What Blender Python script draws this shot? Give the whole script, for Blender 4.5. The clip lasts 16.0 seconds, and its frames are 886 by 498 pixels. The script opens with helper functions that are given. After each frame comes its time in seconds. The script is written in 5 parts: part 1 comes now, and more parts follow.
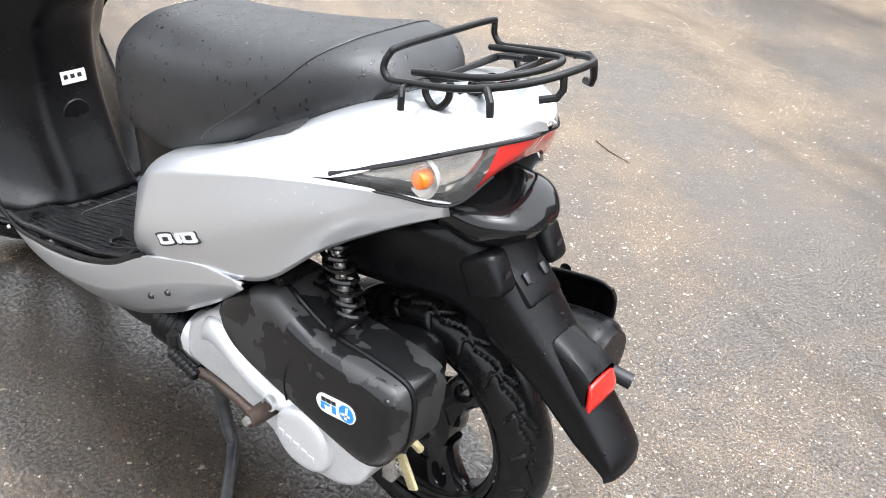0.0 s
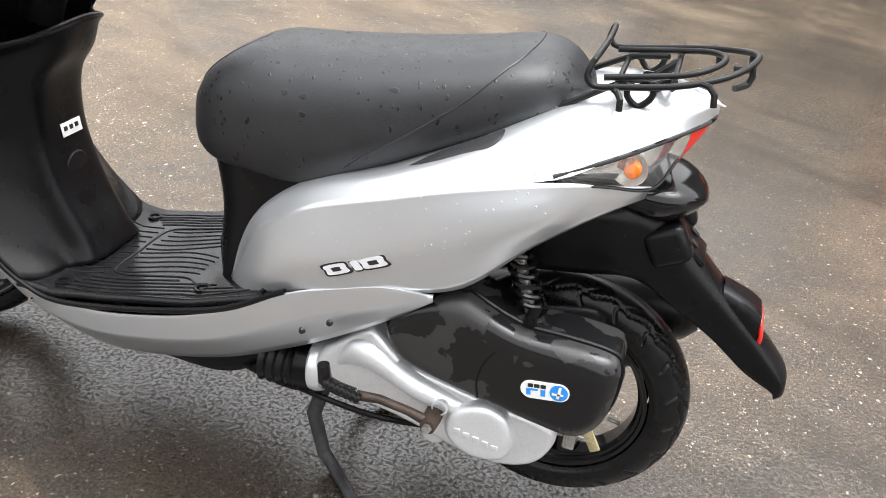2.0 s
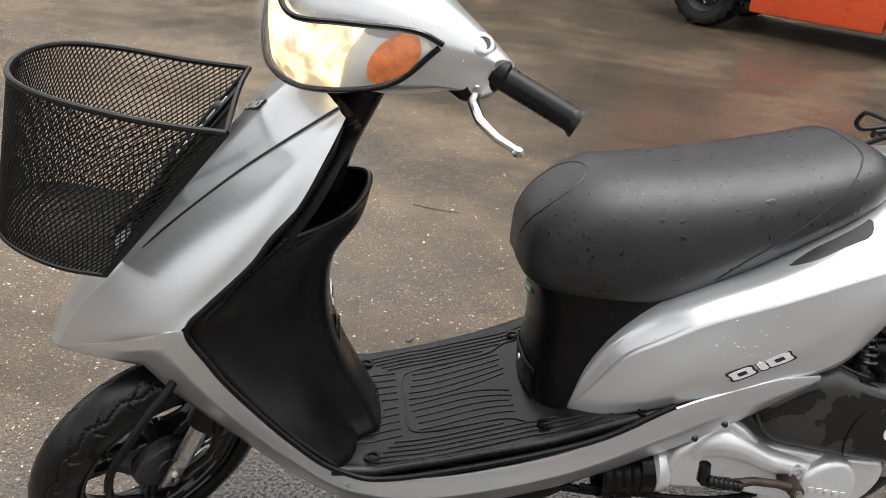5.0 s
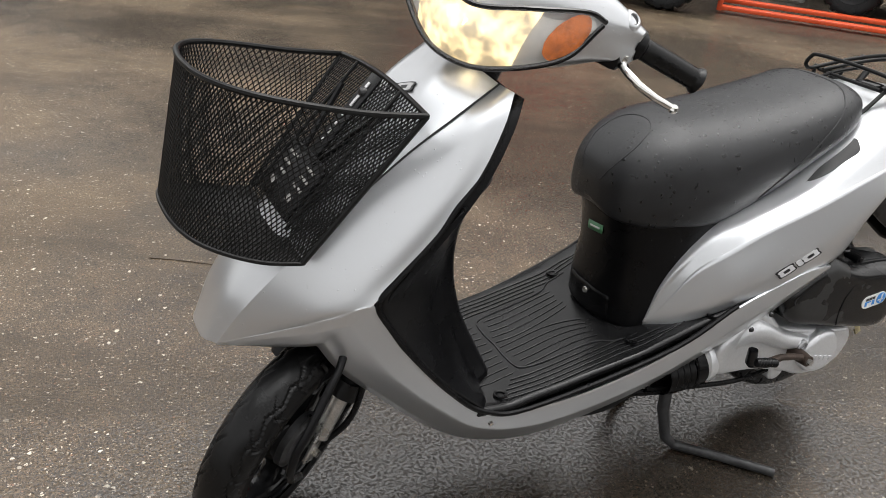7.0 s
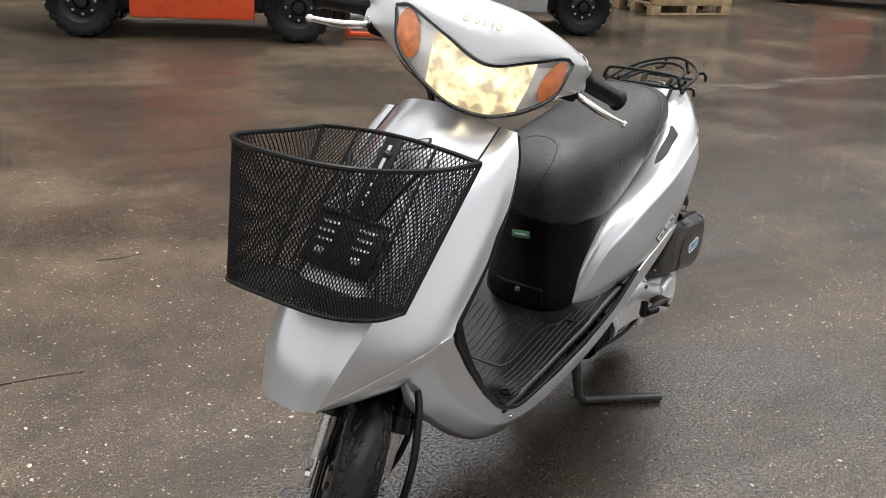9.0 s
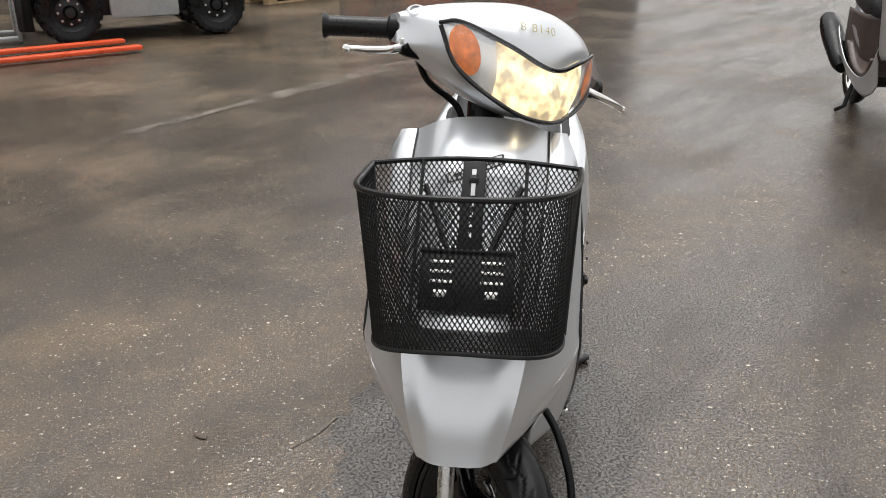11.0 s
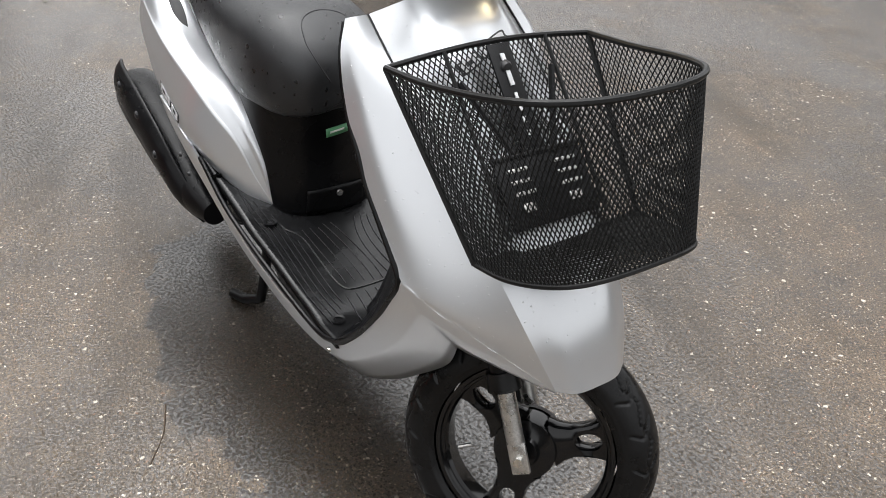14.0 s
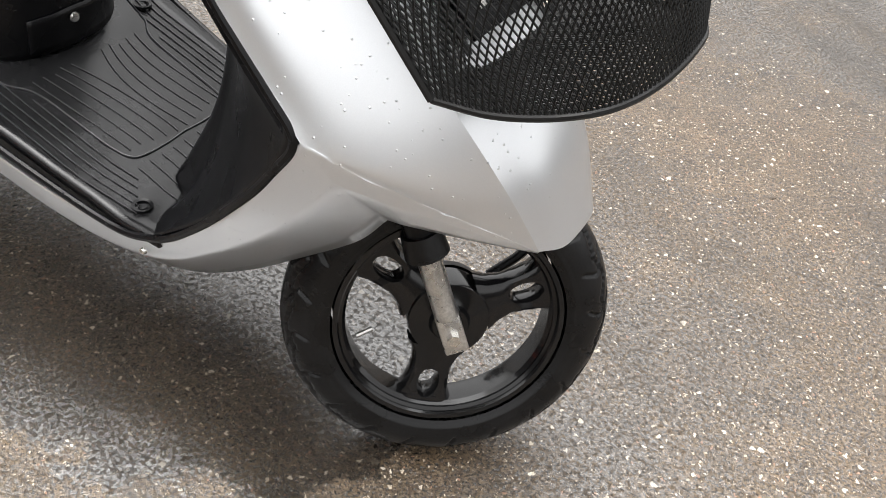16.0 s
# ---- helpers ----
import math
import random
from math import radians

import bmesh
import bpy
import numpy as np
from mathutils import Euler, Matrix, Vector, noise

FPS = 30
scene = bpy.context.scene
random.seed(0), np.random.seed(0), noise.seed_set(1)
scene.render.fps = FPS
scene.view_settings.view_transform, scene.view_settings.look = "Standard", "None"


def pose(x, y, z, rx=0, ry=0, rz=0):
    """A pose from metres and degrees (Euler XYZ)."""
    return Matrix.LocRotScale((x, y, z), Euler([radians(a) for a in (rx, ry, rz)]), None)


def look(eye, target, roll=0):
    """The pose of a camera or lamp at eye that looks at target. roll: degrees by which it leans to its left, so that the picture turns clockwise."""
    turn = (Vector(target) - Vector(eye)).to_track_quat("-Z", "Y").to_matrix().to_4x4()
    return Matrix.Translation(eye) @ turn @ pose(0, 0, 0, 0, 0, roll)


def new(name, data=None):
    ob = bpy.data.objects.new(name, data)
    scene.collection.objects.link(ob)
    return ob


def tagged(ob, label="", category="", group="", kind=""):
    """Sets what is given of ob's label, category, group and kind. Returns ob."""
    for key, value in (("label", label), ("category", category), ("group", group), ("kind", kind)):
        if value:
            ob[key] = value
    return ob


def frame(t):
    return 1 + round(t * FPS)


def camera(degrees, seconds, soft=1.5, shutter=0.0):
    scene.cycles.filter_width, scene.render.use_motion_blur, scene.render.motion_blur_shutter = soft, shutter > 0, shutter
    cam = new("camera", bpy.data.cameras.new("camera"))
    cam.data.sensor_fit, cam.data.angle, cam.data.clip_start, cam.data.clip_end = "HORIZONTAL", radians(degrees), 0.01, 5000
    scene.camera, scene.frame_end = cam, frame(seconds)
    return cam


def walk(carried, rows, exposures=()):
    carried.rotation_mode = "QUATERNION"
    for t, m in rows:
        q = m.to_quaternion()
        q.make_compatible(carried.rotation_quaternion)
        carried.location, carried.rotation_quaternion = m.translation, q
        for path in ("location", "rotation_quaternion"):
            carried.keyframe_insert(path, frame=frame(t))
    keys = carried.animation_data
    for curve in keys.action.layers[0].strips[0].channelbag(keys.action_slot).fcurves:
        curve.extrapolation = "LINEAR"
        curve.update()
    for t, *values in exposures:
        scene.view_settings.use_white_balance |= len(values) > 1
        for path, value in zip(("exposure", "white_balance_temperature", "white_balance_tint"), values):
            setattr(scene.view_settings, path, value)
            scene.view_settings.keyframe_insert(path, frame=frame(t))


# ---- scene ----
from mathutils.bvhtree import BVHTree

cam = camera(53.5, 16.0, 0.8)
PATH = [
    (0, look((-0.626, 0.817, 1.128), (0.389, -0.570, 0.107), 5.7)),
    (0.5, look((-0.534, 0.924, 1.132), (0.300, -0.605, 0.147), 5.5)),
    (1, look((-0.405, 0.978, 1.105), (0.281, -0.618, 0.113), 4.9)),
    (1.5, look((-0.267, 1.051, 1.111), (0.291, -0.594, 0.120), 5.8)),
    (2, look((-0.118, 1.191, 1.120), (0.316, -0.506, 0.155), 6.6)),
    (2.5, look((0.046, 1.285, 1.130), (0.393, -0.449, 0.195), 6.5)),
    (3, look((0.222, 1.229, 1.128), (0.474, -0.534, 0.218), 5.4)),
    (3.5, look((0.359, 1.210, 1.131), (0.478, -0.579, 0.243), 5.6)),
    (4, look((0.566, 1.291, 1.149), (0.542, -0.517, 0.295), 5.8)),
    (4.5, look((0.734, 1.315, 1.170), (0.595, -0.497, 0.333), 5.6)),
    (5, look((0.894, 1.259, 1.171), (0.626, -0.538, 0.335), 5.0)),
    (5.2, look((0.951, 1.247, 1.169), (0.627, -0.539, 0.332), 5.1)),
    (7.3, look((1.645, 1.203, 1.182), (0.665, -0.316, 0.326), 6.0)),
    (7.5, look((1.719, 1.194, 1.184), (0.648, -0.273, 0.346), 6.0)),
    (8, look((1.932, 1.171, 1.200), (0.656, -0.147, 0.403), 5.5)),
    (8.5, look((2.063, 1.072, 1.200), (0.648, -0.107, 0.420), 4.3)),
    (9, look((2.179, 0.904, 1.216), (0.650, -0.148, 0.471), 3.1)),
    (9.2, look((2.227, 0.849, 1.225), (0.655, -0.153, 0.501), 3.0)),
    (11.3, look((2.422, -0.010, 1.232), (0.569, -0.080, 0.481), -0.6)),
    (11.5, look((2.434, -0.095, 1.249), (0.581, -0.052, 0.498), -0.8)),
    (12, look((2.362, -0.250, 1.239), (0.554, 0.003, 0.421), -0.3)),
    (12.5, look((2.250, -0.396, 1.224), (0.524, 0.066, 0.326), 1.6)),
    (13, look((2.150, -0.535, 1.206), (0.527, 0.132, 0.246), 3.6)),
    (13.5, look((2.068, -0.677, 1.226), (0.548, 0.172, 0.242), 3.1)),
    (14, look((1.939, -0.722, 1.199), (0.543, 0.273, 0.167), 3.1)),
    (14.5, look((1.795, -0.714, 1.168), (0.582, 0.389, 0.023), 3.7)),
    (15, look((1.713, -0.745, 1.128), (0.665, 0.436, -0.101), 5.4)),
    (15.5, look((1.612, -0.777, 1.107), (0.746, 0.505, -0.161), 7.2)),
    (16, look((1.485, -0.690, 1.009), (0.847, 0.649, -0.333), 9.4)),
]
walk(cam, PATH, [(0, 2.22, 6230, 10), (1, 1.90, 6350, 10), (2.5, 1.88, 6560, 10), (4, 1.32, 6680, 10), (5, 1.26, 6680, 10), (7.5, .92, 6660, 10), (9, .92, 6660, 10), (11.5, .90, 6600, 10), (13.5, 1.14, 6450, 10), (14.5, 1.20, 6560, 10), (15, 1.62, 6560, 10), (16, 1.72, 6640, 10)])

# ---------------------------------------------------------------- light
world = bpy.data.worlds.new("overcast_sky")
scene.world = world
world.use_nodes = True
wt = world.node_tree
sky = wt.nodes.new("ShaderNodeTexSky")
sky.sky_type = "NISHITA"
sky.sun_disc = False
sky.sun_elevation, sky.sun_rotation = radians(76), radians(260)
sky.air_density, sky.dust_density, sky.ozone_density = 1.0, 4.0, 1.0
grey = wt.nodes.new("ShaderNodeHueSaturation")
grey.inputs["Saturation"].default_value = 0.06
wt.links.new(sky.outputs[0], grey.inputs["Color"])
back = wt.nodes["Background"]
wt.links.new(grey.outputs[0], back.inputs["Color"])
back.inputs["Strength"].default_value = 0.15
sun = new("sun", bpy.data.lights.new("sun", "SUN"))
sun.data.energy, sun.data.angle, sun.data.color = 0.9, radians(70), (0.94, 0.97, 1.0)
sun.matrix_world = look((-.4, .4, 18), (0, 0, 0))


# ---------------------------------------------------------------- materials
def mat(name, base, rough=0.5, metal=0.0, var=0.15, scale=20.0, bump=0.0, bscale=200.0, coat=0.0, rvar=0.0, drops=0.0, spec=0.5, dscale=150.0):
    """A surface with two scales of colour change, uneven gloss, fine relief and, where wet, raised drops."""
    m = bpy.data.materials.new(name)
    m.use_nodes = True
    nt = m.node_tree
    b = nt.nodes["Principled BSDF"]
    tc = nt.nodes.new("ShaderNodeTexCoord")
    n1 = nt.nodes.new("ShaderNodeTexNoise")
    n1.inputs["Scale"].default_value = scale
    n1.inputs["Detail"].default_value = 6
    n2 = nt.nodes.new("ShaderNodeTexNoise")
    n2.inputs["Scale"].default_value = scale * 9
    n2.inputs["Detail"].default_value = 3
    for n in (n1, n2):
        nt.links.new(tc.outputs["Object"], n.inputs["Vector"])
    add = nt.nodes.new("ShaderNodeMath")
    add.operation = "ADD"
    nt.links.new(n1.outputs[0], add.inputs[0])
    nt.links.new(n2.outputs[0], add.inputs[1])
    ramp = nt.nodes.new("ShaderNodeMapRange")
    ramp.inputs["From Min"].default_value, ramp.inputs["From Max"].default_value = 0.7, 1.3
    ramp.inputs["To Min"].default_value, ramp.inputs["To Max"].default_value = 1 - var, 1 + var
    nt.links.new(add.outputs[0], ramp.inputs["Value"])
    mul = nt.nodes.new("ShaderNodeVectorMath")
    mul.operation = "SCALE"
    mul.inputs[0].default_value = base
    nt.links.new(ramp.outputs[0], mul.inputs["Scale"])
    nt.links.new(mul.outputs[0], b.inputs["Base Color"])
    b.inputs["Metallic"].default_value = metal
    b.inputs["Specular IOR Level"].default_value = spec
    b.inputs["Coat Weight"].default_value = coat
    b.inputs["Coat Roughness"].default_value = 0.06
    rr = nt.nodes.new("ShaderNodeMapRange")
    rr.inputs["From Min"].default_value, rr.inputs["From Max"].default_value = 0.3, 0.7
    rr.inputs["To Min"].default_value, rr.inputs["To Max"].default_value = max(0.02, rough - rvar), min(1, rough + rvar)
    nt.links.new(n1.outputs[0], rr.inputs["Value"])
    nt.links.new(rr.outputs[0], b.inputs["Roughness"])
    last = None
    if bump:
        n3 = nt.nodes.new("ShaderNodeTexNoise")
        n3.inputs["Scale"].default_value = bscale
        nt.links.new(tc.outputs["Object"], n3.inputs["Vector"])
        bp = nt.nodes.new("ShaderNodeBump")
        bp.inputs["Strength"].default_value = bump
        bp.inputs["Distance"].default_value = 0.002
        nt.links.new(n3.outputs[0], bp.inputs["Height"])
        nt.links.new(bp.outputs[0], b.inputs["Normal"])
        last = bp
    if drops:
        vo = nt.nodes.new("ShaderNodeTexVoronoi")
        vo.inputs["Scale"].default_value = dscale
        nt.links.new(tc.outputs["Object"], vo.inputs["Vector"])
        sel = nt.nodes.new("ShaderNodeSeparateColor")
        nt.links.new(vo.outputs["Color"], sel.inputs[0])
        gt = nt.nodes.new("ShaderNodeMath")
        gt.operation = "LESS_THAN"
        nt.links.new(sel.outputs[0], gt.inputs[0])
        gt.inputs[1].default_value = drops
        dr = nt.nodes.new("ShaderNodeMapRange")
        dr.inputs["From Min"].default_value, dr.inputs["From Max"].default_value = 0.12, 0.30
        dr.inputs["To Min"].default_value, dr.inputs["To Max"].default_value = 1, 0
        nt.links.new(vo.outputs["Distance"], dr.inputs["Value"])
        dm = nt.nodes.new("ShaderNodeMath")
        dm.operation = "MULTIPLY"
        nt.links.new(dr.outputs[0], dm.inputs[0])
        nt.links.new(gt.outputs[0], dm.inputs[1])
        b2 = nt.nodes.new("ShaderNodeBump")
        b2.inputs["Strength"].default_value = 1.0
        b2.inputs["Distance"].default_value = (0.18 if dscale < 100 else 0.13) / dscale
        nt.links.new(dm.outputs[0], b2.inputs["Height"])
        if last:
            nt.links.new(last.outputs[0], b2.inputs["Normal"])
        nt.links.new(b2.outputs[0], b.inputs["Normal"])
        nt.links.new(b2.outputs[0], b.inputs["Coat Normal"])
    return m


def glassy(name, color, rough=0.03, alpha=0.25):
    """Thin clear plastic: glossy, and mostly see-through."""
    m = bpy.data.materials.new(name)
    m.use_nodes = True
    nt = m.node_tree
    b = nt.nodes["Principled BSDF"]
    b.inputs["Base Color"].default_value = (*color, 1)
    b.inputs["Roughness"].default_value = rough
    b.inputs["Alpha"].default_value = alpha
    return m


def glow(name, color, strength, base=(0.6, 0.6, 0.55), facets=0.0):
    """Something lit: with facets, the shine breaks up over the ribs of a reflector."""
    m = mat(name, base, 0.2, 0.0, 0.1, 60)
    nt = m.node_tree
    b = nt.nodes["Principled BSDF"]
    b.inputs["Emission Color"].default_value = (*color, 1)
    b.inputs["Emission Strength"].default_value = strength
    if facets:
        tc = nt.nodes.new("ShaderNodeTexCoord")
        n = nt.nodes.new("ShaderNodeTexNoise")
        n.inputs["Scale"].default_value = facets
        nt.links.new(tc.outputs["Object"], n.inputs["Vector"])
        r = nt.nodes.new("ShaderNodeMapRange")
        for k, v in (("From Min", 0.36), ("From Max", 0.62), ("To Min", strength * 0.18), ("To Max", strength)):
            r.inputs[k].default_value = v
        nt.links.new(n.outputs[0], r.inputs["Value"])
        nt.links.new(r.outputs[0], b.inputs["Emission Strength"])
    return m


def asphalt():
    """Wet worn asphalt: dark wet patches, film of water, pale stone chips, shallow relief; the scooter's dark
    reflection is painted in.
    """
    m = bpy.data.materials.new("wet_asphalt")
    m.use_nodes = True
    nt = m.node_tree
    N, Lk = nt.nodes, nt.links
    b = N["Principled BSDF"]
    tc = N.new("ShaderNodeTexCoord")

    def noise_at(scale, detail=5.0, rough=0.55):
        n = N.new("ShaderNodeTexNoise")
        n.inputs["Scale"].default_value, n.inputs["Detail"].default_value, n.inputs["Roughness"].default_value = scale, detail, rough
        Lk.new(tc.outputs["Object"], n.inputs["Vector"])
        return n

    def ramp(src, lo, hi, a, c):
        r = N.new("ShaderNodeMapRange")
        for k, v in (("From Min", lo), ("From Max", hi), ("To Min", a), ("To Max", c)):
            r.inputs[k].default_value = v
        Lk.new(src, r.inputs["Value"])
        return r.outputs[0]

    def mix(f, a, c):
        x = N.new("ShaderNodeMix")
        x.data_type = "RGBA"
        if isinstance(f, float):
            x.inputs[0].default_value = f
        else:
            Lk.new(f, x.inputs[0])
        for i, v in ((6, a), (7, c)):
            if isinstance(v, tuple):
                x.inputs[i].default_value = (*v, 1)
            else:
                Lk.new(v, x.inputs[i])
        return x.outputs[2]

    big, mid, fine, grain = noise_at(0.8, 9, 0.64), noise_at(11, 8, 0.7), noise_at(120, 4, 0.75), noise_at(210, 3, 0.75)
    base = mix(ramp(mid.outputs[0], 0.38, 0.62, 0, 1), (0.029, 0.0186, 0.0095), (0.068, 0.0452, 0.0250))
    base = mix(ramp(fine.outputs[0], 0.46, 0.64, 0, 0.75), base, (0.118, 0.083, 0.049))
    base = mix(ramp(grain.outputs[0], 0.52, 0.42, 0, 0.92), base, (0.010, 0.0075, 0.005))
    # brown silt washed over the far side of the yard
    lie = N.new("ShaderNodeSeparateXYZ")
    Lk.new(tc.outputs["Object"], lie.inputs[0])
    wash = N.new("ShaderNodeMath")
    wash.operation = "MULTIPLY"
    silt_n = noise_at(1.7, 9, 0.7)
    Lk.new(ramp(lie.outputs[1], -0.7, -1.7, 0, 1), wash.inputs[0])
    Lk.new(ramp(silt_n.outputs[0], 0.30, 0.68, 0.15, 0.6), wash.inputs[1])
    silt = wash.outputs[0]
    base = mix(silt, base, (0.135, 0.099, 0.062))
    base = mix(ramp(grain.outputs[0], 0.47, 0.40, 0, 0.7), base, (0.010, 0.0075, 0.005))
    warp = N.new("ShaderNodeVectorMath")
    warp.operation = "MULTIPLY_ADD"
    wn = noise_at(110, 3, 0.6)
    Lk.new(wn.outputs["Color"], warp.inputs[0])
    warp.inputs[1].default_value = (0.016, 0.016, 0.0)
    Lk.new(tc.outputs["Object"], warp.inputs[2])
    for sc, part_, tone in ((55, 0.012, (0.46, 0.41, 0.33)), (90, 0.05, (0.42, 0.37, 0.30)), (150, 0.14, (0.34, 0.29, 0.22)), (240, 0.28, (0.21, 0.17, 0.125)), (130, 0.06, (0.16, 0.085, 0.05)), (120, 0.05, (0.010, 0.009, 0.008))):
        v = N.new("ShaderNodeTexVoronoi")
        v.inputs["Scale"].default_value = sc
        Lk.new(warp.outputs[0], v.inputs["Vector"])
        s = N.new("ShaderNodeSeparateColor")
        Lk.new(v.outputs["Color"], s.inputs[0])
        near = ramp(v.outputs["Distance"], 0.22, 0.30, 1, 0)
        few = ramp(s.outputs[0], part_, part_ + 0.02, 1, 0)
        mm = N.new("ShaderNodeMath")
        mm.operation = "MULTIPLY"
        Lk.new(near, mm.inputs[0])
        Lk.new(few, mm.inputs[1])
        base = mix(mm.outputs[0], base, tone)
    # muddy tracks drawn out along the way that vehicles take
    drag = N.new("ShaderNodeCombineXYZ")
    for k, d in enumerate(((-0.54, 0.27, 0.0), (1.35, 2.7, 0.0))):
        dot = N.new("ShaderNodeVectorMath")
        dot.operation = "DOT_PRODUCT"
        dot.inputs[1].default_value = d
        Lk.new(tc.outputs["Object"], dot.inputs[0])
        Lk.new(dot.outputs["Value"], drag.inputs[k])
    tn = N.new("ShaderNodeTexNoise")
    tn.inputs["Scale"].default_value, tn.inputs["Detail"].default_value, tn.inputs["Roughness"].default_value = 0.55, 10, 0.68
    Lk.new(drag.outputs[0], tn.inputs["Vector"])
    mud = ramp(tn.outputs[0], 0.49, 0.60, 0, 0.55)
    base = mix(mud, base, (0.024, 0.0172, 0.0100))
    # film of water: glossy almost everywhere, broken by drained, rougher patches
    fall = N.new("ShaderNodeMath")
    fall.operation = "MULTIPLY_ADD"
    Lk.new(ramp(lie.outputs[0], -1.2, 1.6, -0.03, 0.06), fall.inputs[0])
    fall.inputs[1].default_value = 1.0
    Lk.new(big.outputs[0], fall.inputs[2])
    film = ramp(fall.outputs[0], 0.44, 0.62, 1, 0.25)
    # glossier oval under the scooter, with its dark reflection painted into the colour
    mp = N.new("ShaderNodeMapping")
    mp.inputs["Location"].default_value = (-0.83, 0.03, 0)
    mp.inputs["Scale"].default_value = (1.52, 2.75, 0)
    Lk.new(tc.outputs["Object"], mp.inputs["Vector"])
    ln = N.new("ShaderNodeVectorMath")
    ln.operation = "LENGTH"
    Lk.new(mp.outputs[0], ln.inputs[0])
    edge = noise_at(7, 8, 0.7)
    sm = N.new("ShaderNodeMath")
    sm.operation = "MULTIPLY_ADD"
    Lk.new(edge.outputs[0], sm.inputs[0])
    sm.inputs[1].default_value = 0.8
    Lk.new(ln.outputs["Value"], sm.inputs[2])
    mirror_dark = ramp(sm.outputs[0], 1.36, 1.42, 1, 0)
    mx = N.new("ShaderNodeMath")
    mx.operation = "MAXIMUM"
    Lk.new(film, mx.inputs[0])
    Lk.new(mirror_dark, mx.inputs[1])
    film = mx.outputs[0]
    mirror_tone = N.new("ShaderNodeVectorMath")
    mirror_tone.operation = "SCALE"
    Lk.new(base, mirror_tone.inputs[0])
    Lk.new(ramp(mirror_dark, 0, 1, 1.0, 0.62), mirror_tone.inputs["Scale"])
    base = mirror_tone.outputs[0]
    tone = N.new("ShaderNodeVectorMath")
    tone.operation = "SCALE"
    Lk.new(base, tone.inputs[0])
    Lk.new(ramp(film, 0.25, 1, 1.55, 0.62), tone.inputs["Scale"])
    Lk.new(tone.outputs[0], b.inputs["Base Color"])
    b.inputs["Roughness"].default_value = 0.6
    b.inputs["Specular IOR Level"].default_value = 0.2
    # stones that stand out of the film break its shine
    proud = noise_at(135, 6, 0.7)
    shine = N.new("ShaderNodeMath")
    shine.operation = "MULTIPLY"
    Lk.new(ramp(film, 0.25, 0.8, 0.75, 1.0), shine.inputs[0])
    Lk.new(ramp(proud.outputs[0], 0.58, 0.46, 0.12, 1.0), shine.inputs[1])
    dull = N.new("ShaderNodeMath")
    dull.operation = "MULTIPLY"
    Lk.new(shine.outputs[0], dull.inputs[0])
    Lk.new(ramp(mud, 0, 0.65, 1.0, 0.62), dull.inputs[1])
    dry = N.new("ShaderNodeMath")
    dry.operation = "MULTIPLY"
    Lk.new(dull.outputs[0], dry.inputs[0])
    Lk.new(ramp(silt, 0, 0.8, 1.0, 0.6), dry.inputs[1])
    Lk.new(dry.outputs[0], b.inputs["Coat Weight"])
    Lk.new(ramp(film, 0.25, 1, 0.10, 0.015), b.inputs["Coat Roughness"])
    b.inputs["Coat IOR"].default_value = 1.95
    bp = N.new("ShaderNodeBump")
    bp.inputs["Strength"].default_value = 0.9
    bp.inputs["Distance"].default_value = 0.004
    Lk.new(fine.outputs[0], bp.inputs["Height"])
    Lk.new(bp.outputs[0], b.inputs["Normal"])
    bp2 = N.new("ShaderNodeBump")
    ripple = noise_at(55, 4, 0.6)
    bp2.inputs["Strength"].default_value = 0.22
    bp2.inputs["Distance"].default_value = 0.004
    Lk.new(ripple.outputs[0], bp2.inputs["Height"])
    bp3 = N.new("ShaderNodeBump")
    Lk.new(ramp(film, 0.25, 1, 0.75, 0.26), bp3.inputs["Strength"])
    bp3.inputs["Distance"].default_value = 0.0034
    Lk.new(fine.outputs[0], bp3.inputs["Height"])
    Lk.new(bp2.outputs[0], bp3.inputs["Normal"])
    Lk.new(bp3.outputs[0], b.inputs["Coat Normal"])
    return m


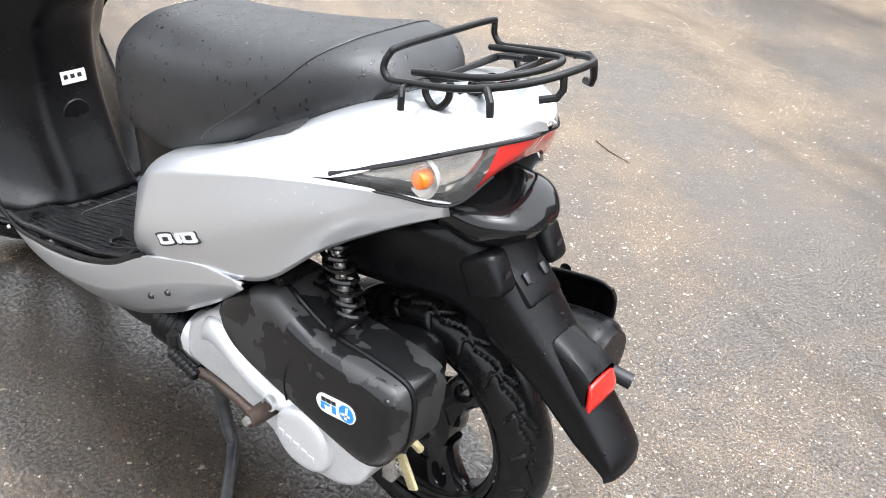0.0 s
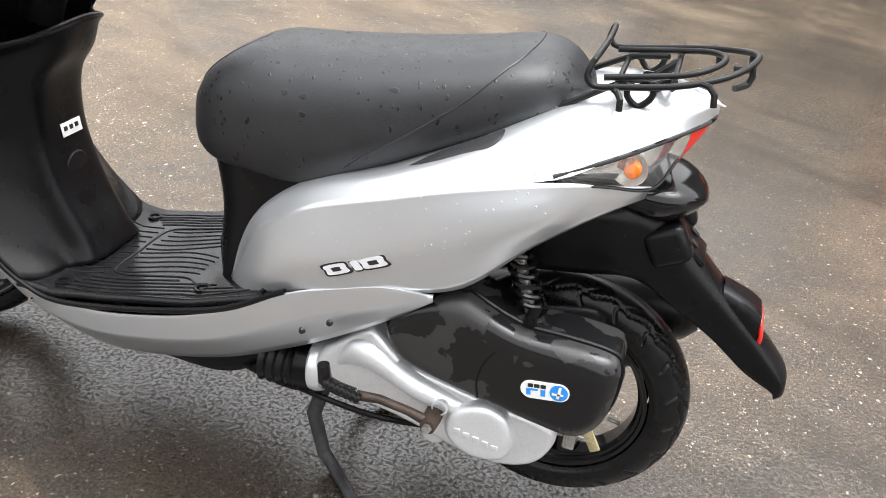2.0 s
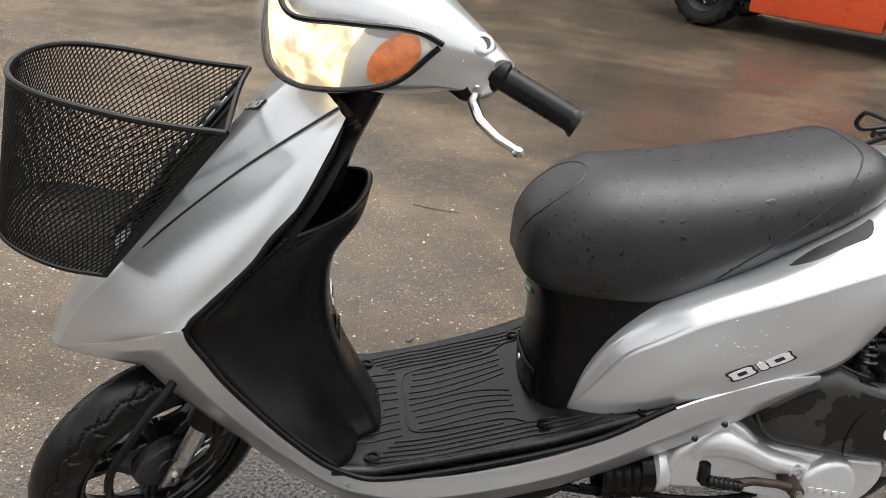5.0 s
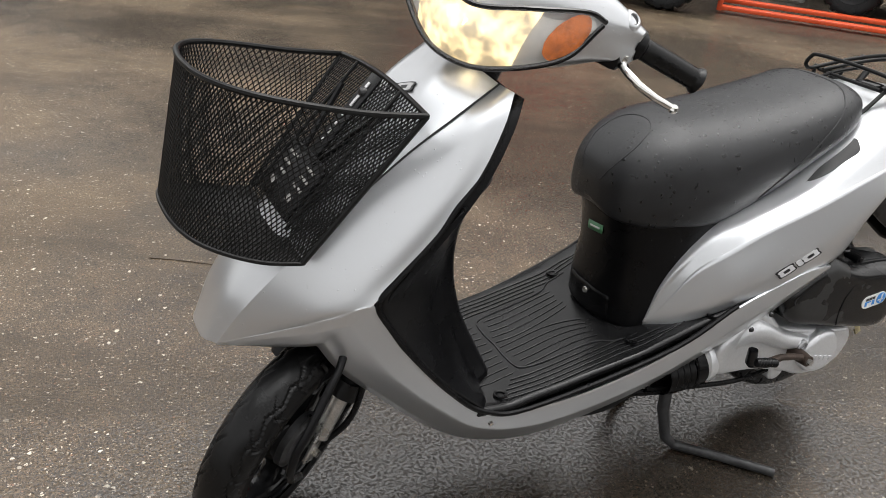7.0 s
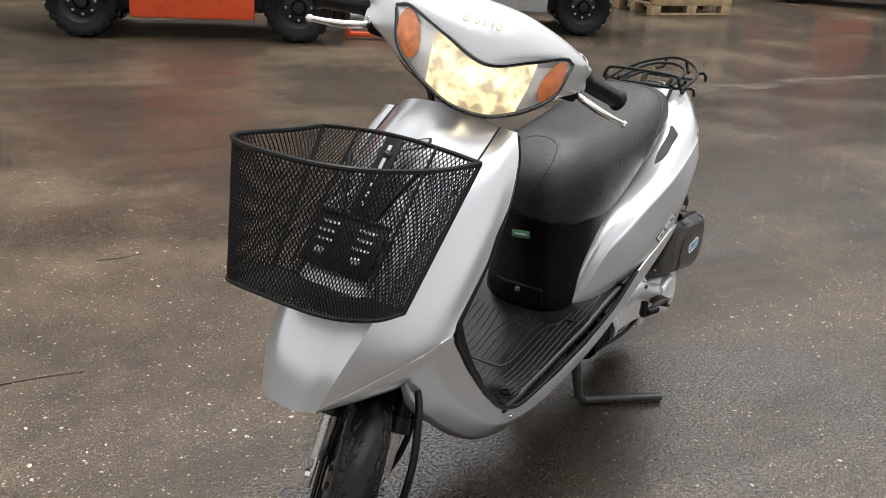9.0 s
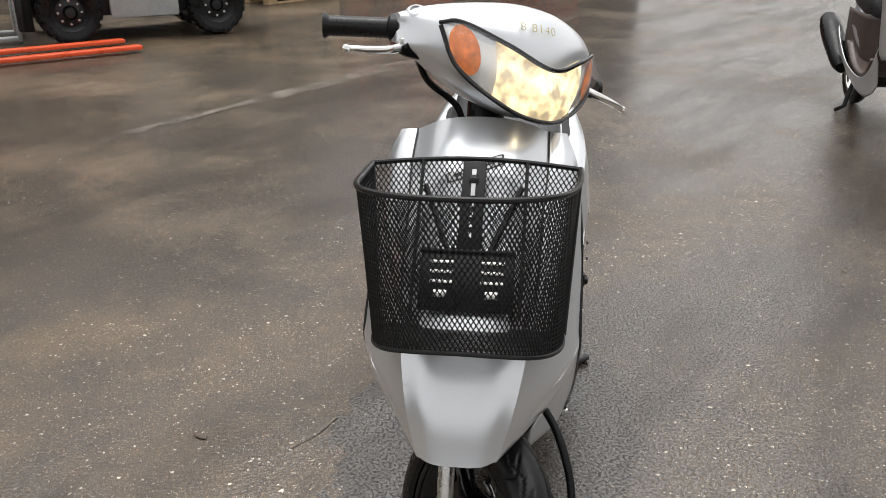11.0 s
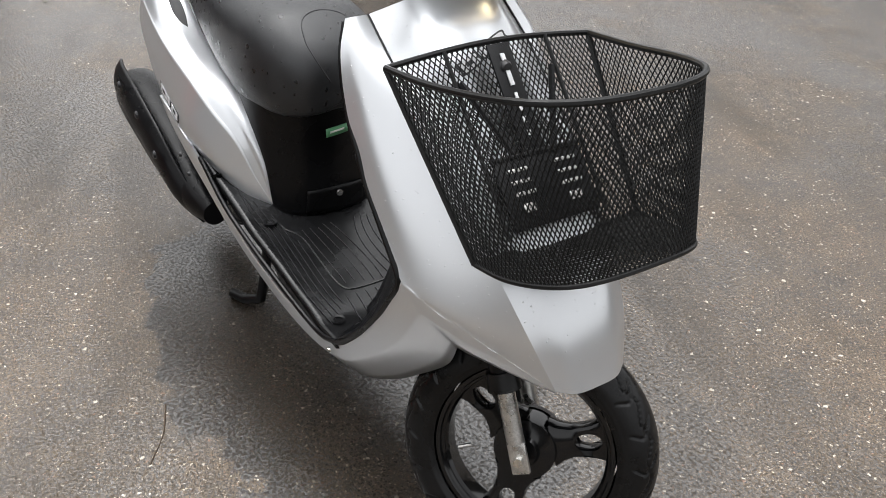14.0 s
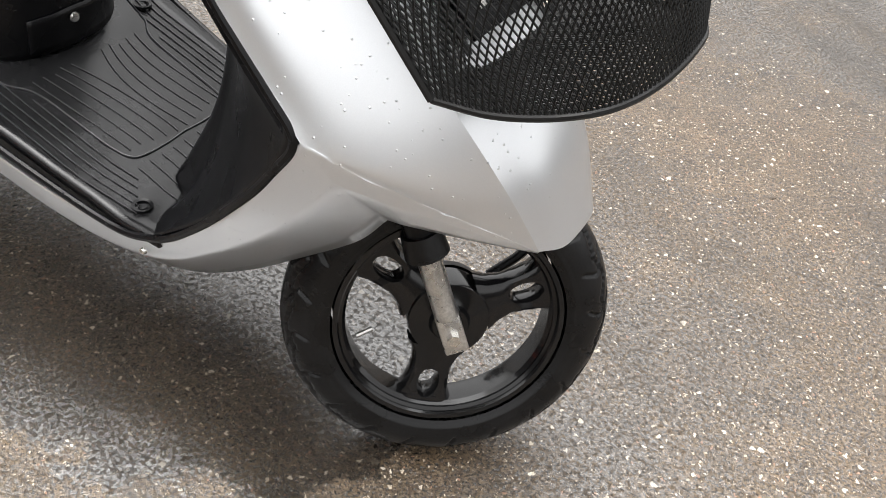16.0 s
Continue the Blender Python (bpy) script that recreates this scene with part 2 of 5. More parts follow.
def stained(name, dark, light):
    """Black plastic with sharp-edged drying water stains."""
    m = bpy.data.materials.new(name)
    m.use_nodes = True
    nt = m.node_tree
    p = nt.nodes["Principled BSDF"]
    tc = nt.nodes.new("ShaderNodeTexCoord")
    n = nt.nodes.new("ShaderNodeTexNoise")
    n.inputs["Scale"].default_value, n.inputs["Detail"].default_value, n.inputs["Roughness"].default_value = 13, 6, 0.5
    n2 = nt.nodes.new("ShaderNodeTexNoise")
    n2.inputs["Scale"].default_value, n2.inputs["Detail"].default_value = 90, 6
    for q in (n, n2):
        nt.links.new(tc.outputs["Object"], q.inputs["Vector"])
    r = nt.nodes.new("ShaderNodeMapRange")
    for k, v in (("From Min", 0.50), ("From Max", 0.515), ("To Min", 0.0), ("To Max", 1.0)):
        r.inputs[k].default_value = v
    nt.links.new(n.outputs[0], r.inputs["Value"])
    dust = nt.nodes.new("ShaderNodeMix")
    dust.data_type = "RGBA"
    dust.inputs[6].default_value, dust.inputs[7].default_value = (*[c * 0.6 for c in light], 1), (*light, 1)
    nt.links.new(n2.outputs[0], dust.inputs[0])
    x = nt.nodes.new("ShaderNodeMix")
    x.data_type = "RGBA"
    x.inputs[6].default_value = (*dark, 1)
    nt.links.new(r.outputs[0], x.inputs[0])
    nt.links.new(dust.outputs[2], x.inputs[7])
    nt.links.new(x.outputs[2], p.inputs["Base Color"])
    r2 = nt.nodes.new("ShaderNodeMapRange")
    for k, v in (("To Min", 0.22), ("To Max", 0.46)):
        r2.inputs[k].default_value = v
    nt.links.new(r.outputs[0], r2.inputs["Value"])
    nt.links.new(r2.outputs[0], p.inputs["Roughness"])
    p.inputs["Specular IOR Level"].default_value = 0.4
    return m


def beaded_vinyl():
    """Black grained vinyl with drawn-out dark water beads, denser in some places."""
    m = mat("seat_vinyl", (0.0130, 0.0136, 0.0152), 0.40, 0, 0.2, 30, 0.25, 900, rvar=0.06, spec=0.5)
    nt = m.node_tree
    N, Lk = nt.nodes, nt.links
    b = N["Principled BSDF"]
    tc = N.new("ShaderNodeTexCoord")
    wn = N.new("ShaderNodeTexNoise")
    wn.inputs["Scale"].default_value = 60
    Lk.new(tc.outputs["Object"], wn.inputs["Vector"])
    warp = N.new("ShaderNodeVectorMath")
    warp.operation = "MULTIPLY_ADD"
    warp.inputs[1].default_value = (0.012, 0.012, 0.012)
    Lk.new(wn.outputs["Color"], warp.inputs[0])
    Lk.new(tc.outputs["Object"], warp.inputs[2])
    dense = N.new("ShaderNodeTexNoise")
    dense.inputs["Scale"].default_value = 7
    Lk.new(tc.outputs["Object"], dense.inputs["Vector"])
    share = N.new("ShaderNodeMapRange")
    for k, v in (("From Min", 0.42), ("From Max", 0.68), ("To Min", 0.10), ("To Max", 0.62)):
        share.inputs[k].default_value = v
    Lk.new(dense.outputs[0], share.inputs["Value"])
    total = None
    for scale, stretch in ((120, (1.0, 1.0, 0.55)), (62, (0.6, 1.0, 1.0))):
        st = N.new("ShaderNodeVectorMath")
        st.operation = "MULTIPLY"
        st.inputs[1].default_value = stretch
        Lk.new(warp.outputs[0], st.inputs[0])
        vo = N.new("ShaderNodeTexVoronoi")
        vo.inputs["Scale"].default_value = scale
        Lk.new(st.outputs[0], vo.inputs["Vector"])
        sp = N.new("ShaderNodeSeparateColor")
        Lk.new(vo.outputs["Color"], sp.inputs[0])
        few = N.new("ShaderNodeMath")
        few.operation = "LESS_THAN"
        Lk.new(sp.outputs[0], few.inputs[0])
        if scale > 100:
            Lk.new(share.outputs[0], few.inputs[1])
        else:
            few.inputs[1].default_value = 0.06
        near = N.new("ShaderNodeMapRange")
        for k, v in (("From Min", 0.20), ("From Max", 0.30), ("To Min", 1), ("To Max", 0)):
            near.inputs[k].default_value = v
        Lk.new(vo.outputs["Distance"], near.inputs["Value"])
        mm = N.new("ShaderNodeMath")
        mm.operation = "MULTIPLY"
        Lk.new(near.outputs[0], mm.inputs[0])
        Lk.new(few.outputs[0], mm.inputs[1])
        if total is None:
            total = mm.outputs[0]
        else:
            mx = N.new("ShaderNodeMath")
            mx.operation = "MAXIMUM"
            Lk.new(total, mx.inputs[0])
            Lk.new(mm.outputs[0], mx.inputs[1])
            total = mx.outputs[0]

    def swap(socket, wet):
        """Takes the wet value where a bead lies."""
        old = b.inputs[socket].links[0].from_socket
        x = N.new("ShaderNodeMix")
        if isinstance(wet, tuple):
            x.data_type = "RGBA"
            x.inputs[7].default_value = (*wet, 1)
            Lk.new(old, x.inputs[6])
            out = x.outputs[2]
        else:
            x.inputs[3].default_value = wet
            Lk.new(old, x.inputs[2])
            out = x.outputs[0]
        Lk.new(total, x.inputs[0])
        Lk.new(out, b.inputs[socket])
    swap("Base Color", (0.004, 0.004, 0.0045))
    swap("Roughness", 0.10)
    bead = N.new("ShaderNodeBump")
    bead.inputs["Strength"].default_value = 0.5
    bead.inputs["Distance"].default_value = 0.0008
    Lk.new(total, bead.inputs["Height"])
    Lk.new(b.inputs["Normal"].links[0].from_socket, bead.inputs["Normal"])
    Lk.new(bead.outputs[0], b.inputs["Normal"])
    return m


SILVER = mat("silver_paint", (0.62, 0.635, 0.655), 0.30, 0.72, 0.03, 900, 0.0, coat=0.5, drops=0.07, dscale=230.0)
SEATBLACK = beaded_vinyl()
BLACK = mat("black_plastic", (0.0045, 0.0045, 0.005), 0.30, 0, 0.3, 12, 0.12, 700, rvar=0.10, drops=0.05, spec=0.18)
GLOSSBLACK = mat("gloss_black_plastic", (0.006, 0.006, 0.0065), 0.12, 0, 0.2, 20, rvar=0.05, spec=0.4)
WORN = mat("worn_grey_plastic", (0.026, 0.026, 0.027), 0.38, 0, 0.75, 9, 0.15, 500, rvar=0.2, spec=0.4)
RUBBER = mat("tyre_rubber", (0.0065, 0.0065, 0.0068), 0.30, 0, 0.3, 25, 0.12, 300, rvar=0.12, spec=0.24)
MAT = mat("rubber_mat", (0.009, 0.009, 0.0095), 0.22, 0, 0.3, 12, 0.08, 400, rvar=0.10, spec=0.27)
CASE = mat("cast_alloy", (0.70, 0.71, 0.725), 0.32, 0.5, 0.06, 25, 0.12, 500)
STEEL = mat("dull_steel", (0.52, 0.51, 0.49), 0.30, 0.9, 0.25, 40, 0.1, 300, rvar=0.1)
RUST = mat("rusty_steel", (0.050, 0.034, 0.026), 0.55, 0.4, 0.5, 40, 0.4, 300)
WIRE = mat("black_coated_wire", (0.009, 0.009, 0.009), 0.36, 0, 0.2, 50, rvar=0.08, spec=0.2)
CHROME = mat("polished_alloy", (0.75, 0.74, 0.71), 0.18, 1.0, 0.08, 40)
LAMPBOWL = mat("silvered_lamp_bowl", (0.80, 0.79, 0.76), 0.30, 0.25, 0.10, 60)
# stands for silver paint, darkened to carry the hand hollow's shade
HOLLOW_SHADE = mat("hollow_shade_grey", (0.020, 0.020, 0.021), 0.5, 0.0, 0.1, 60, spec=0.25)
RED = mat("red_lens", (0.62, 0.018, 0.012), 0.12, 0, 0.12, 60, coat=0.6)
AMBER = mat("amber_lens", (0.72, 0.17, 0.010), 0.14, 0, 0.45, 70, 0.9, 110, coat=0.5)
INDLENS = glassy("clear_indicator_lens", (0.80, 0.80, 0.78), 0.05, 0.10)
LENS = glassy("clear_lens", (0.85, 0.87, 0.88), 0.05, 0.08)
CLEARGREY = mat("grey_lens", (0.42, 0.40, 0.37), 0.14, 0.25, 0.15, 30, coat=0.6)
WHITE = mat("white_print", (0.75, 0.75, 0.74), 0.4, 0, 0.06, 40)
BADGE = mat("grey_print", (0.55, 0.55, 0.56), 0.35, 0, 0.06, 40)
BLUE = mat("blue_print", (0.03, 0.25, 0.68), 0.3, 0, 0.06, 40)
INK = mat("dark_print", (0.012, 0.012, 0.014), 0.4, 0, 0.1, 40)
GREEN = mat("green_print", (0.10, 0.30, 0.15), 0.4, 0, 0.1, 40)
YELLOWINK = mat("yellow_marker", (0.36, 0.31, 0.09), 0.6, 0, 0.2, 60)
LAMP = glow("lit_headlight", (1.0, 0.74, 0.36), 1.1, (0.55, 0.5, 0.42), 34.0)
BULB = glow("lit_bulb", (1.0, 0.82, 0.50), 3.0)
GROUND = asphalt()
WATER = mat("still_water", (0.030, 0.024, 0.018), 0.03, 0, 0.2, 6, spec=0.5)
DRY = mat("dead_leaf", (0.055, 0.035, 0.02), 0.4, 0, 0.3, 120)
STAINED = stained("stained_plastic", (0.008, 0.008, 0.0085), (0.034, 0.034, 0.034))
YELLOWED = mat("yellowed_plastic", (0.42, 0.36, 0.20), 0.45, 0, 0.3, 40)
ORANGE = mat("orange_enamel", (0.72, 0.085, 0.022), 0.32, 0, 0.12, 5, coat=0.3, rvar=0.08)
GREYENAMEL = mat("grey_enamel", (0.36, 0.37, 0.37), 0.35, 0, 0.12, 5, rvar=0.08)
DARK = mat("dark_iron", (0.010, 0.010, 0.011), 0.5, 0.2, 0.3, 10)
WOOD = mat("pallet_wood", (0.42, 0.30, 0.17), 0.6, 0, 0.3, 14, 0.3, 120)
BROWN = mat("brown_vinyl", (0.060, 0.042, 0.036), 0.4, 0, 0.2, 30, 0.2, 600)
FENCE = mat("grey_wall", (0.034, 0.030, 0.025), 0.8, 0, 0.3, 0.8, 0.2, 20)
PALE = mat("pale_sheen", (0.19, 0.165, 0.14), 0.22, 0, 0.3, 8, 0.2, 100)
_nt = PALE.node_tree
_tc, _no, _ra = _nt.nodes.new("ShaderNodeTexCoord"), _nt.nodes.new("ShaderNodeTexNoise"), _nt.nodes.new("ShaderNodeMapRange")
_no.inputs["Scale"].default_value, _no.inputs["Detail"].default_value = 5.0, 9.0
for _k, _v in (("From Min", 0.36), ("From Max", 0.60), ("To Min", 0.0), ("To Max", 0.9)):
    _ra.inputs[_k].default_value = _v
_nt.links.new(_tc.outputs["Object"], _no.inputs["Vector"])
_nt.links.new(_no.outputs[0], _ra.inputs["Value"])
_nt.links.new(_ra.outputs[0], _nt.nodes["Principled BSDF"].inputs["Alpha"])
BLUE_STREAK = mat("uneven_blue", (0.05, 0.16, 0.26), 0.4, 0, 0.5, 9, 0.2, 100)


# ---------------------------------------------------------------- mesh tools
def cr(pts, n):
    """n points along a smooth curve through pts."""
    p = np.array(pts, float)
    k = len(p)
    ext = np.vstack([2 * p[0] - p[1], p, 2 * p[-1] - p[-2]])
    out = []
    for s in np.linspace(0, k - 1, n):
        i = min(int(s), k - 2)
        u = s - i
        a, b, c, d = ext[i], ext[i + 1], ext[i + 2], ext[i + 3]
        out.append(0.5 * (2 * b + (c - a) * u + (2 * a - 5 * b + 4 * c - d) * u * u + (3 * b - a - 3 * c + d) * u ** 3))
    return np.array(out)


def grid_bm(rows, closed=False, caps=False):
    bm = bmesh.new()
    vs = [[bm.verts.new(p) for p in r] for r in rows]
    m = len(vs[0])
    for a, b in zip(vs, vs[1:]):
        for j in range(m if closed else m - 1):
            q = (a[j], a[(j + 1) % m], b[(j + 1) % m], b[j])
            try:
                bm.faces.new(q)
            except ValueError:
                pass
    if caps:
        for r in (vs[0], vs[-1]):
            try:
                bm.faces.new(r)
            except ValueError:
                pass
    bmesh.ops.remove_doubles(bm, verts=bm.verts, dist=1e-5)
    bmesh.ops.recalc_face_normals(bm, faces=bm.faces)
    return bm


def loft(secs, nu=24, nv=6, closed=False, caps=False):
    """A smooth skin over sections of equal point count; nu points across, nv steps between sections."""
    if closed:
        res = []
        for s in secs:
            k = len(s)
            q = cr(list(s[-2:]) + list(s) + list(s[:2]), (k + 3) * 8 + 1)
            q = q[16:16 + k * 8]
            res.append(q[::max(1, (k * 8) // nu)])
        secs = res
        nu = len(secs[0])
    else:
        secs = [cr(s, nu) for s in secs]
    cols = [cr([s[j] for s in secs], (len(secs) - 1) * nv + 1) for j in range(nu)]
    rows = [[cols[j][i] for j in range(nu)] for i in range(len(cols[0]))]
    return grid_bm(rows, closed, caps)


def mirror_pts(half):
    """A section given from the middle outwards, completed on the other side."""
    return [(x, -y, z) for x, y, z in reversed(half[1:])] + list(half)


def tube(pts, r, seg=8, n=0, cyclic=False):
    p = cr(pts, n) if n else np.array(pts, float)
    if cyclic and not n:
        p = np.array(pts, float)
    rows, up = [], None
    k = len(p)
    for i in range(k):
        t = p[(i + 1) % k] - p[i - 1] if cyclic else p[min(i + 1, k - 1)] - p[max(i - 1, 0)]
        t = t / (np.linalg.norm(t) + 1e-9)
        if up is None:
            up = np.cross(t, (0.3, 0.2, 0.93))
        side = up - t * (up @ t)
        side = side / (np.linalg.norm(side) + 1e-9)
        up = side
        other = np.cross(t, side)
        rr = r[i] if isinstance(r, (list, tuple)) else r
        rows.append([p[i] + rr * (np.cos(a) * side + np.sin(a) * other) for a in np.linspace(0, 2 * np.pi, seg, endpoint=False)])
    if cyclic:
        rows.append(rows[0])
    return grid_bm(rows, True, not cyclic)


def lathe(profile, seg=48, axis="y", at=(0, 0, 0), loop=False):
    """profile: (radius, along) turned about an axis through at."""
    rows = []
    for a in np.linspace(0, 2 * np.pi, seg, endpoint=False):
        c, s = np.cos(a), np.sin(a)
        rows.append([{"y": (r * c, h, r * s), "z": (r * c, r * s, h), "x": (h, r * c, r * s)}[axis] for r, h in profile])
    rows.append(rows[0])
    bm = grid_bm([[np.array(q) + at for q in r] for r in rows], loop)
    return bm


def rbox(size, at=(0, 0, 0), bevel=0.004, rot=None, seg=2):
    bm = bmesh.new()
    bmesh.ops.create_cube(bm, size=1, matrix=Matrix.Diagonal((*size, 1)))
    if bevel:
        bmesh.ops.bevel(bm, geom=bm.edges[:], offset=bevel, segments=seg, affect="EDGES", profile=0.5)
    bm.transform(Matrix.Translation(at) @ (rot.to_4x4() if rot else Matrix()))
    return bm


def plate(outline, y0, y1, bevel=0.006, taper=0.0):
    """A slab cut to an (x, z) outline, between two depths y; the outer edge is rounded and the face slightly domed."""
    o = np.array(outline, float)
    area = np.sum(o[:, 0] * np.roll(o[:, 1], -1) - np.roll(o[:, 0], -1) * o[:, 1])
    if area < 0:
        o = o[::-1]
    sg = 1 if y1 > y0 else -1

    def inward(p, d):
        for _ in range(4):
            e = np.roll(p, -1, 0) - np.roll(p, 1, 0)
            n = np.stack([-e[:, 1], e[:, 0]], 1)
            n = n / (np.linalg.norm(n, axis=1, keepdims=True) + 1e-9)
            p = p + n * d / 4
            for _ in range(2):
                p = p * 0.5 + (np.roll(p, 1, 0) + np.roll(p, -1, 0)) * 0.25
        return p
    rings = [(o, y0)]
    if bevel:
        rings.append((o, y1 - sg * bevel))
        p, last = o, 0.0
        for k in range(1, 6):
            a = k / 5 * math.pi / 2
            d = bevel * (1 - math.cos(a))
            p = inward(p, d - last)
            last = d
            rings.append((p, y1 - sg * bevel * (1 - math.sin(a))))
        p = inward(p, bevel * 0.3)
        rings.append((p, y1 + sg * bevel * 0.03))
    else:
        rings.append((o, y1))
    bm = bmesh.new()
    vs = [[bm.verts.new((x, y, z)) for x, z in r] for r, y in rings]
    k = len(o)
    for a, c in zip(vs, vs[1:]):
        for i in range(k):
            bm.faces.new((a[i], a[(i + 1) % k], c[(i + 1) % k], c[i]))
    bm.faces.new(vs[0])
    bm.faces.new(vs[-1])
    bmesh.ops.recalc_face_normals(bm, faces=bm.faces)
    return bm


def smooth_outline(pts, n=60):
    q = list(pts)
    k = len(q)
    c = cr(q[-2:] + q + q[:2], (k + 3) * 12 + 1)[24:24 + k * 12]
    return [tuple(v) for v in c[::max(1, k * 12 // n)]]


def join(*bms):
    out = bmesh.new()
    for b in bms:
        me = bpy.data.meshes.new("tmp")
        b.to_mesh(me)
        out.from_mesh(me)
        b.free()
        bpy.data.meshes.remove(me)
    return out


TAIL = ("tail_cowl", "tail_lamp", "rear_fender", "rear_rack", "side_panel", "reflector_base")


def part(name, bm, material, parent=None, label="", turn=None, solid=0.0, sharp=38):
    """Links a bmesh as one mesh object under a thing or part."""
    if turn is not None:
        bm.transform(turn)
    if name in TAIL or (parent and parent.name.split(".")[0] in TAIL):
        for v in bm.verts:
            v.co.y += .075 * max(0, .03 - v.co.x)
    for f in bm.faces:
        f.smooth = True
    lim = radians(sharp)
    for e in bm.edges:
        if len(e.link_faces) == 2 and e.calc_face_angle(0) > lim:
            e.smooth = False
    me = bpy.data.meshes.new(name)
    bm.to_mesh(me)
    bm.free()
    me.materials.append(material)
    ob = new(name, me)
    if parent:
        ob.parent = parent
    if label:
        tagged(ob, label)
    if solid:
        md = ob.modifiers.new("thickness", "SOLIDIFY")
        md.thickness, md.offset = solid, -1
    return ob


def thing(name, label, category, group="", kind=""):
    return tagged(new(name), label, category, group, kind)


def both(f):
    for s in (1, -1):
        f(s)


def mirrored(bm):
    bm.transform(Matrix.Diagonal((1, -1, 1, 1)))
    bmesh.ops.reverse_faces(bm, faces=bm.faces)
    return bm


# ---------------------------------------------------------------- ground and yard
TWIGS = [((1.219, -1.108), (1.041, -1.007), .002, .02), ((.584, -1.625), (.428, -1.559), .002, -.05), ((.545, -.388), (.690, -.466), .0014, .06)]
LEAVES = [((-1.89, 2.49), .05, .8), ((-.588, 1.155), .014, .3), ((1.439, .862), .008, 1.2), ((1.208, .831), .007, 2.0), ((-2.416, .06), .015, .5), ((.668, -.70), .02, 1.1), ((.805, 1.919), .010, .2)]


def yard():
    bm = bmesh.new()
    rows = []
    for x in (-300, -60, -12, -4, 0, 4, 12, 60, 300):
        rows.append([(x, y, 0) for y in (-300, -60, -12, -4, 0, 4, 12, 60, 300)])
    bm.free()
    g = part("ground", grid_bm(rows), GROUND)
    tagged(g, "wet worn grey-brown asphalt yard with pale stone chips", "ground", kind="structure")
    # unseen blockers: north and west follow the mirrored skyline, the rest dim the horizon
    for name, size, at in (("wall_north", (13.2, .4, 7.2), (-9.2, -11.2, 3.6)), ("wall_blocker_north_2", (3.2, .4, 3.7), (-1.0, -11.1, 1.85)), ("wall_blocker_north_3", (10, .4, 2.0), (5.6, -11.1, 1.0)), ("wall_west", (.4, 5.6, 7.9), (-15.6, -8.2, 3.95)), ("wall_blocker_west_2", (.4, 7.0, 4.6), (-15.5, -1.9, 2.3)), ("wall_blocker_south", (60, .4, 3.0), (8, 17, 1.5)), ("wall_blocker_east", (.4, 40, 3.0), (19, -2, 1.5))):
        w = part(name, rbox(size, at, .02), FENCE)
        tagged(w, "unseen plain dark grey wall, added to block light near the horizon", "wall", kind="structure")
    # pale streak that paints a wet groove's sheen, and a blue streak on the asphalt
    def streak(name, pts, w0, material, label, z):
        c = cr(pts, 40)
        rows = []
        for k, p in enumerate(c):
            d = c[min(k + 1, 39)] - c[max(k - 1, 0)]
            n = np.array((-d[1], d[0], 0)) / (np.linalg.norm(d) + 1e-9)
            e = w0 * (.55 + .9 * noise.noise((k * .21, w0, 3.1))) * math.sin(math.pi * (k + .6) / 40.2) ** .4
            e2 = w0 * (.55 + .9 * noise.noise((k * .27, w0, 8.1))) * math.sin(math.pi * (k + .6) / 40.2) ** .4
            rows.append([p + n * e + (0, 0, z), p - n * e2 + (0, 0, z)])
        tagged(part(name, grid_bm(rows), material), label, "ground mark", kind="structure")
    streak("trim_streak", [(-1.9, -2.30, 0), (-2.9, -1.86, 0), (-3.58, -1.52, 0), (-4.45, -1.08, 0), (-5.0, -.83, 0), (-6.1, -.28, 0), (-8, .5, 0)], .15, PALE, "pale streak painted for the sheen of a wet groove across the asphalt", .004)
    streak("trim_blue", [(-2.95, 3.22, 0), (-2.6, 3.45, 0), (-2.3, 3.66, 0), (-1.9, 3.8, 0)], .09, BLUE_STREAK, "ragged blue streak on the asphalt", .004)

    rim = smooth_outline([(-1.85, 3.44), (-1.57, 3.26), (-1.36, 3.15), (-1.25, 3.30), (-1.24, 3.53), (-1.30, 3.72), (-1.38, 4.12), (-1.75, 4.35), (-2.3, 4.2), (-2.25, 3.8)], 120)
    bm = bmesh.new()
    ring = []
    for k, (x, y) in enumerate(rim):
        q = .05 * noise.noise((x * 6, y * 6, 2.0)) + .03 * noise.noise((x * 21, y * 21, 5.0))
        ring.append(bm.verts.new((x + q, y - q, .0025)))
    bm.faces.new(ring)
    tagged(part("water_puddle", bm, WATER), "shallow still puddle on the asphalt", "puddle", kind="structure")

    def twig(a, c, r, bend=.02):
        a, c = np.array((*a, r)), np.array((*c, r))
        m = (a + c) / 2 + np.array((-(c - a)[1], (c - a)[0], 0)) * bend
        w = part("twig", tube([a, m, c], [r * (1 - .05 * k) for k in range(10)], 6, 10), DRY)
        tagged(w, "thin dry twig lying on wet asphalt", "twig", "twigs on the ground")
    for q in TWIGS:
        twig(*q)

    def leaf(at, size, turn):
        rows = []
        for u in np.linspace(-1, 1, 9):
            w = .42 * size * (1 - u * u) ** .7
            rows.append([(u * size * math.cos(turn) - v * w * math.sin(turn) + at[0], u * size * math.sin(turn) + v * w * math.cos(turn) + at[1], .0015 + .004 * v * v * size / .02 * .5) for v in (-1, -.5, 0, .5, 1)])
        tagged(part("leaf", grid_bm(rows), DRY, solid=.0008), "small dead brown leaf on wet asphalt", "leaf", "leaves on the ground")
    for q in LEAVES:
        leaf(*q)


yard()

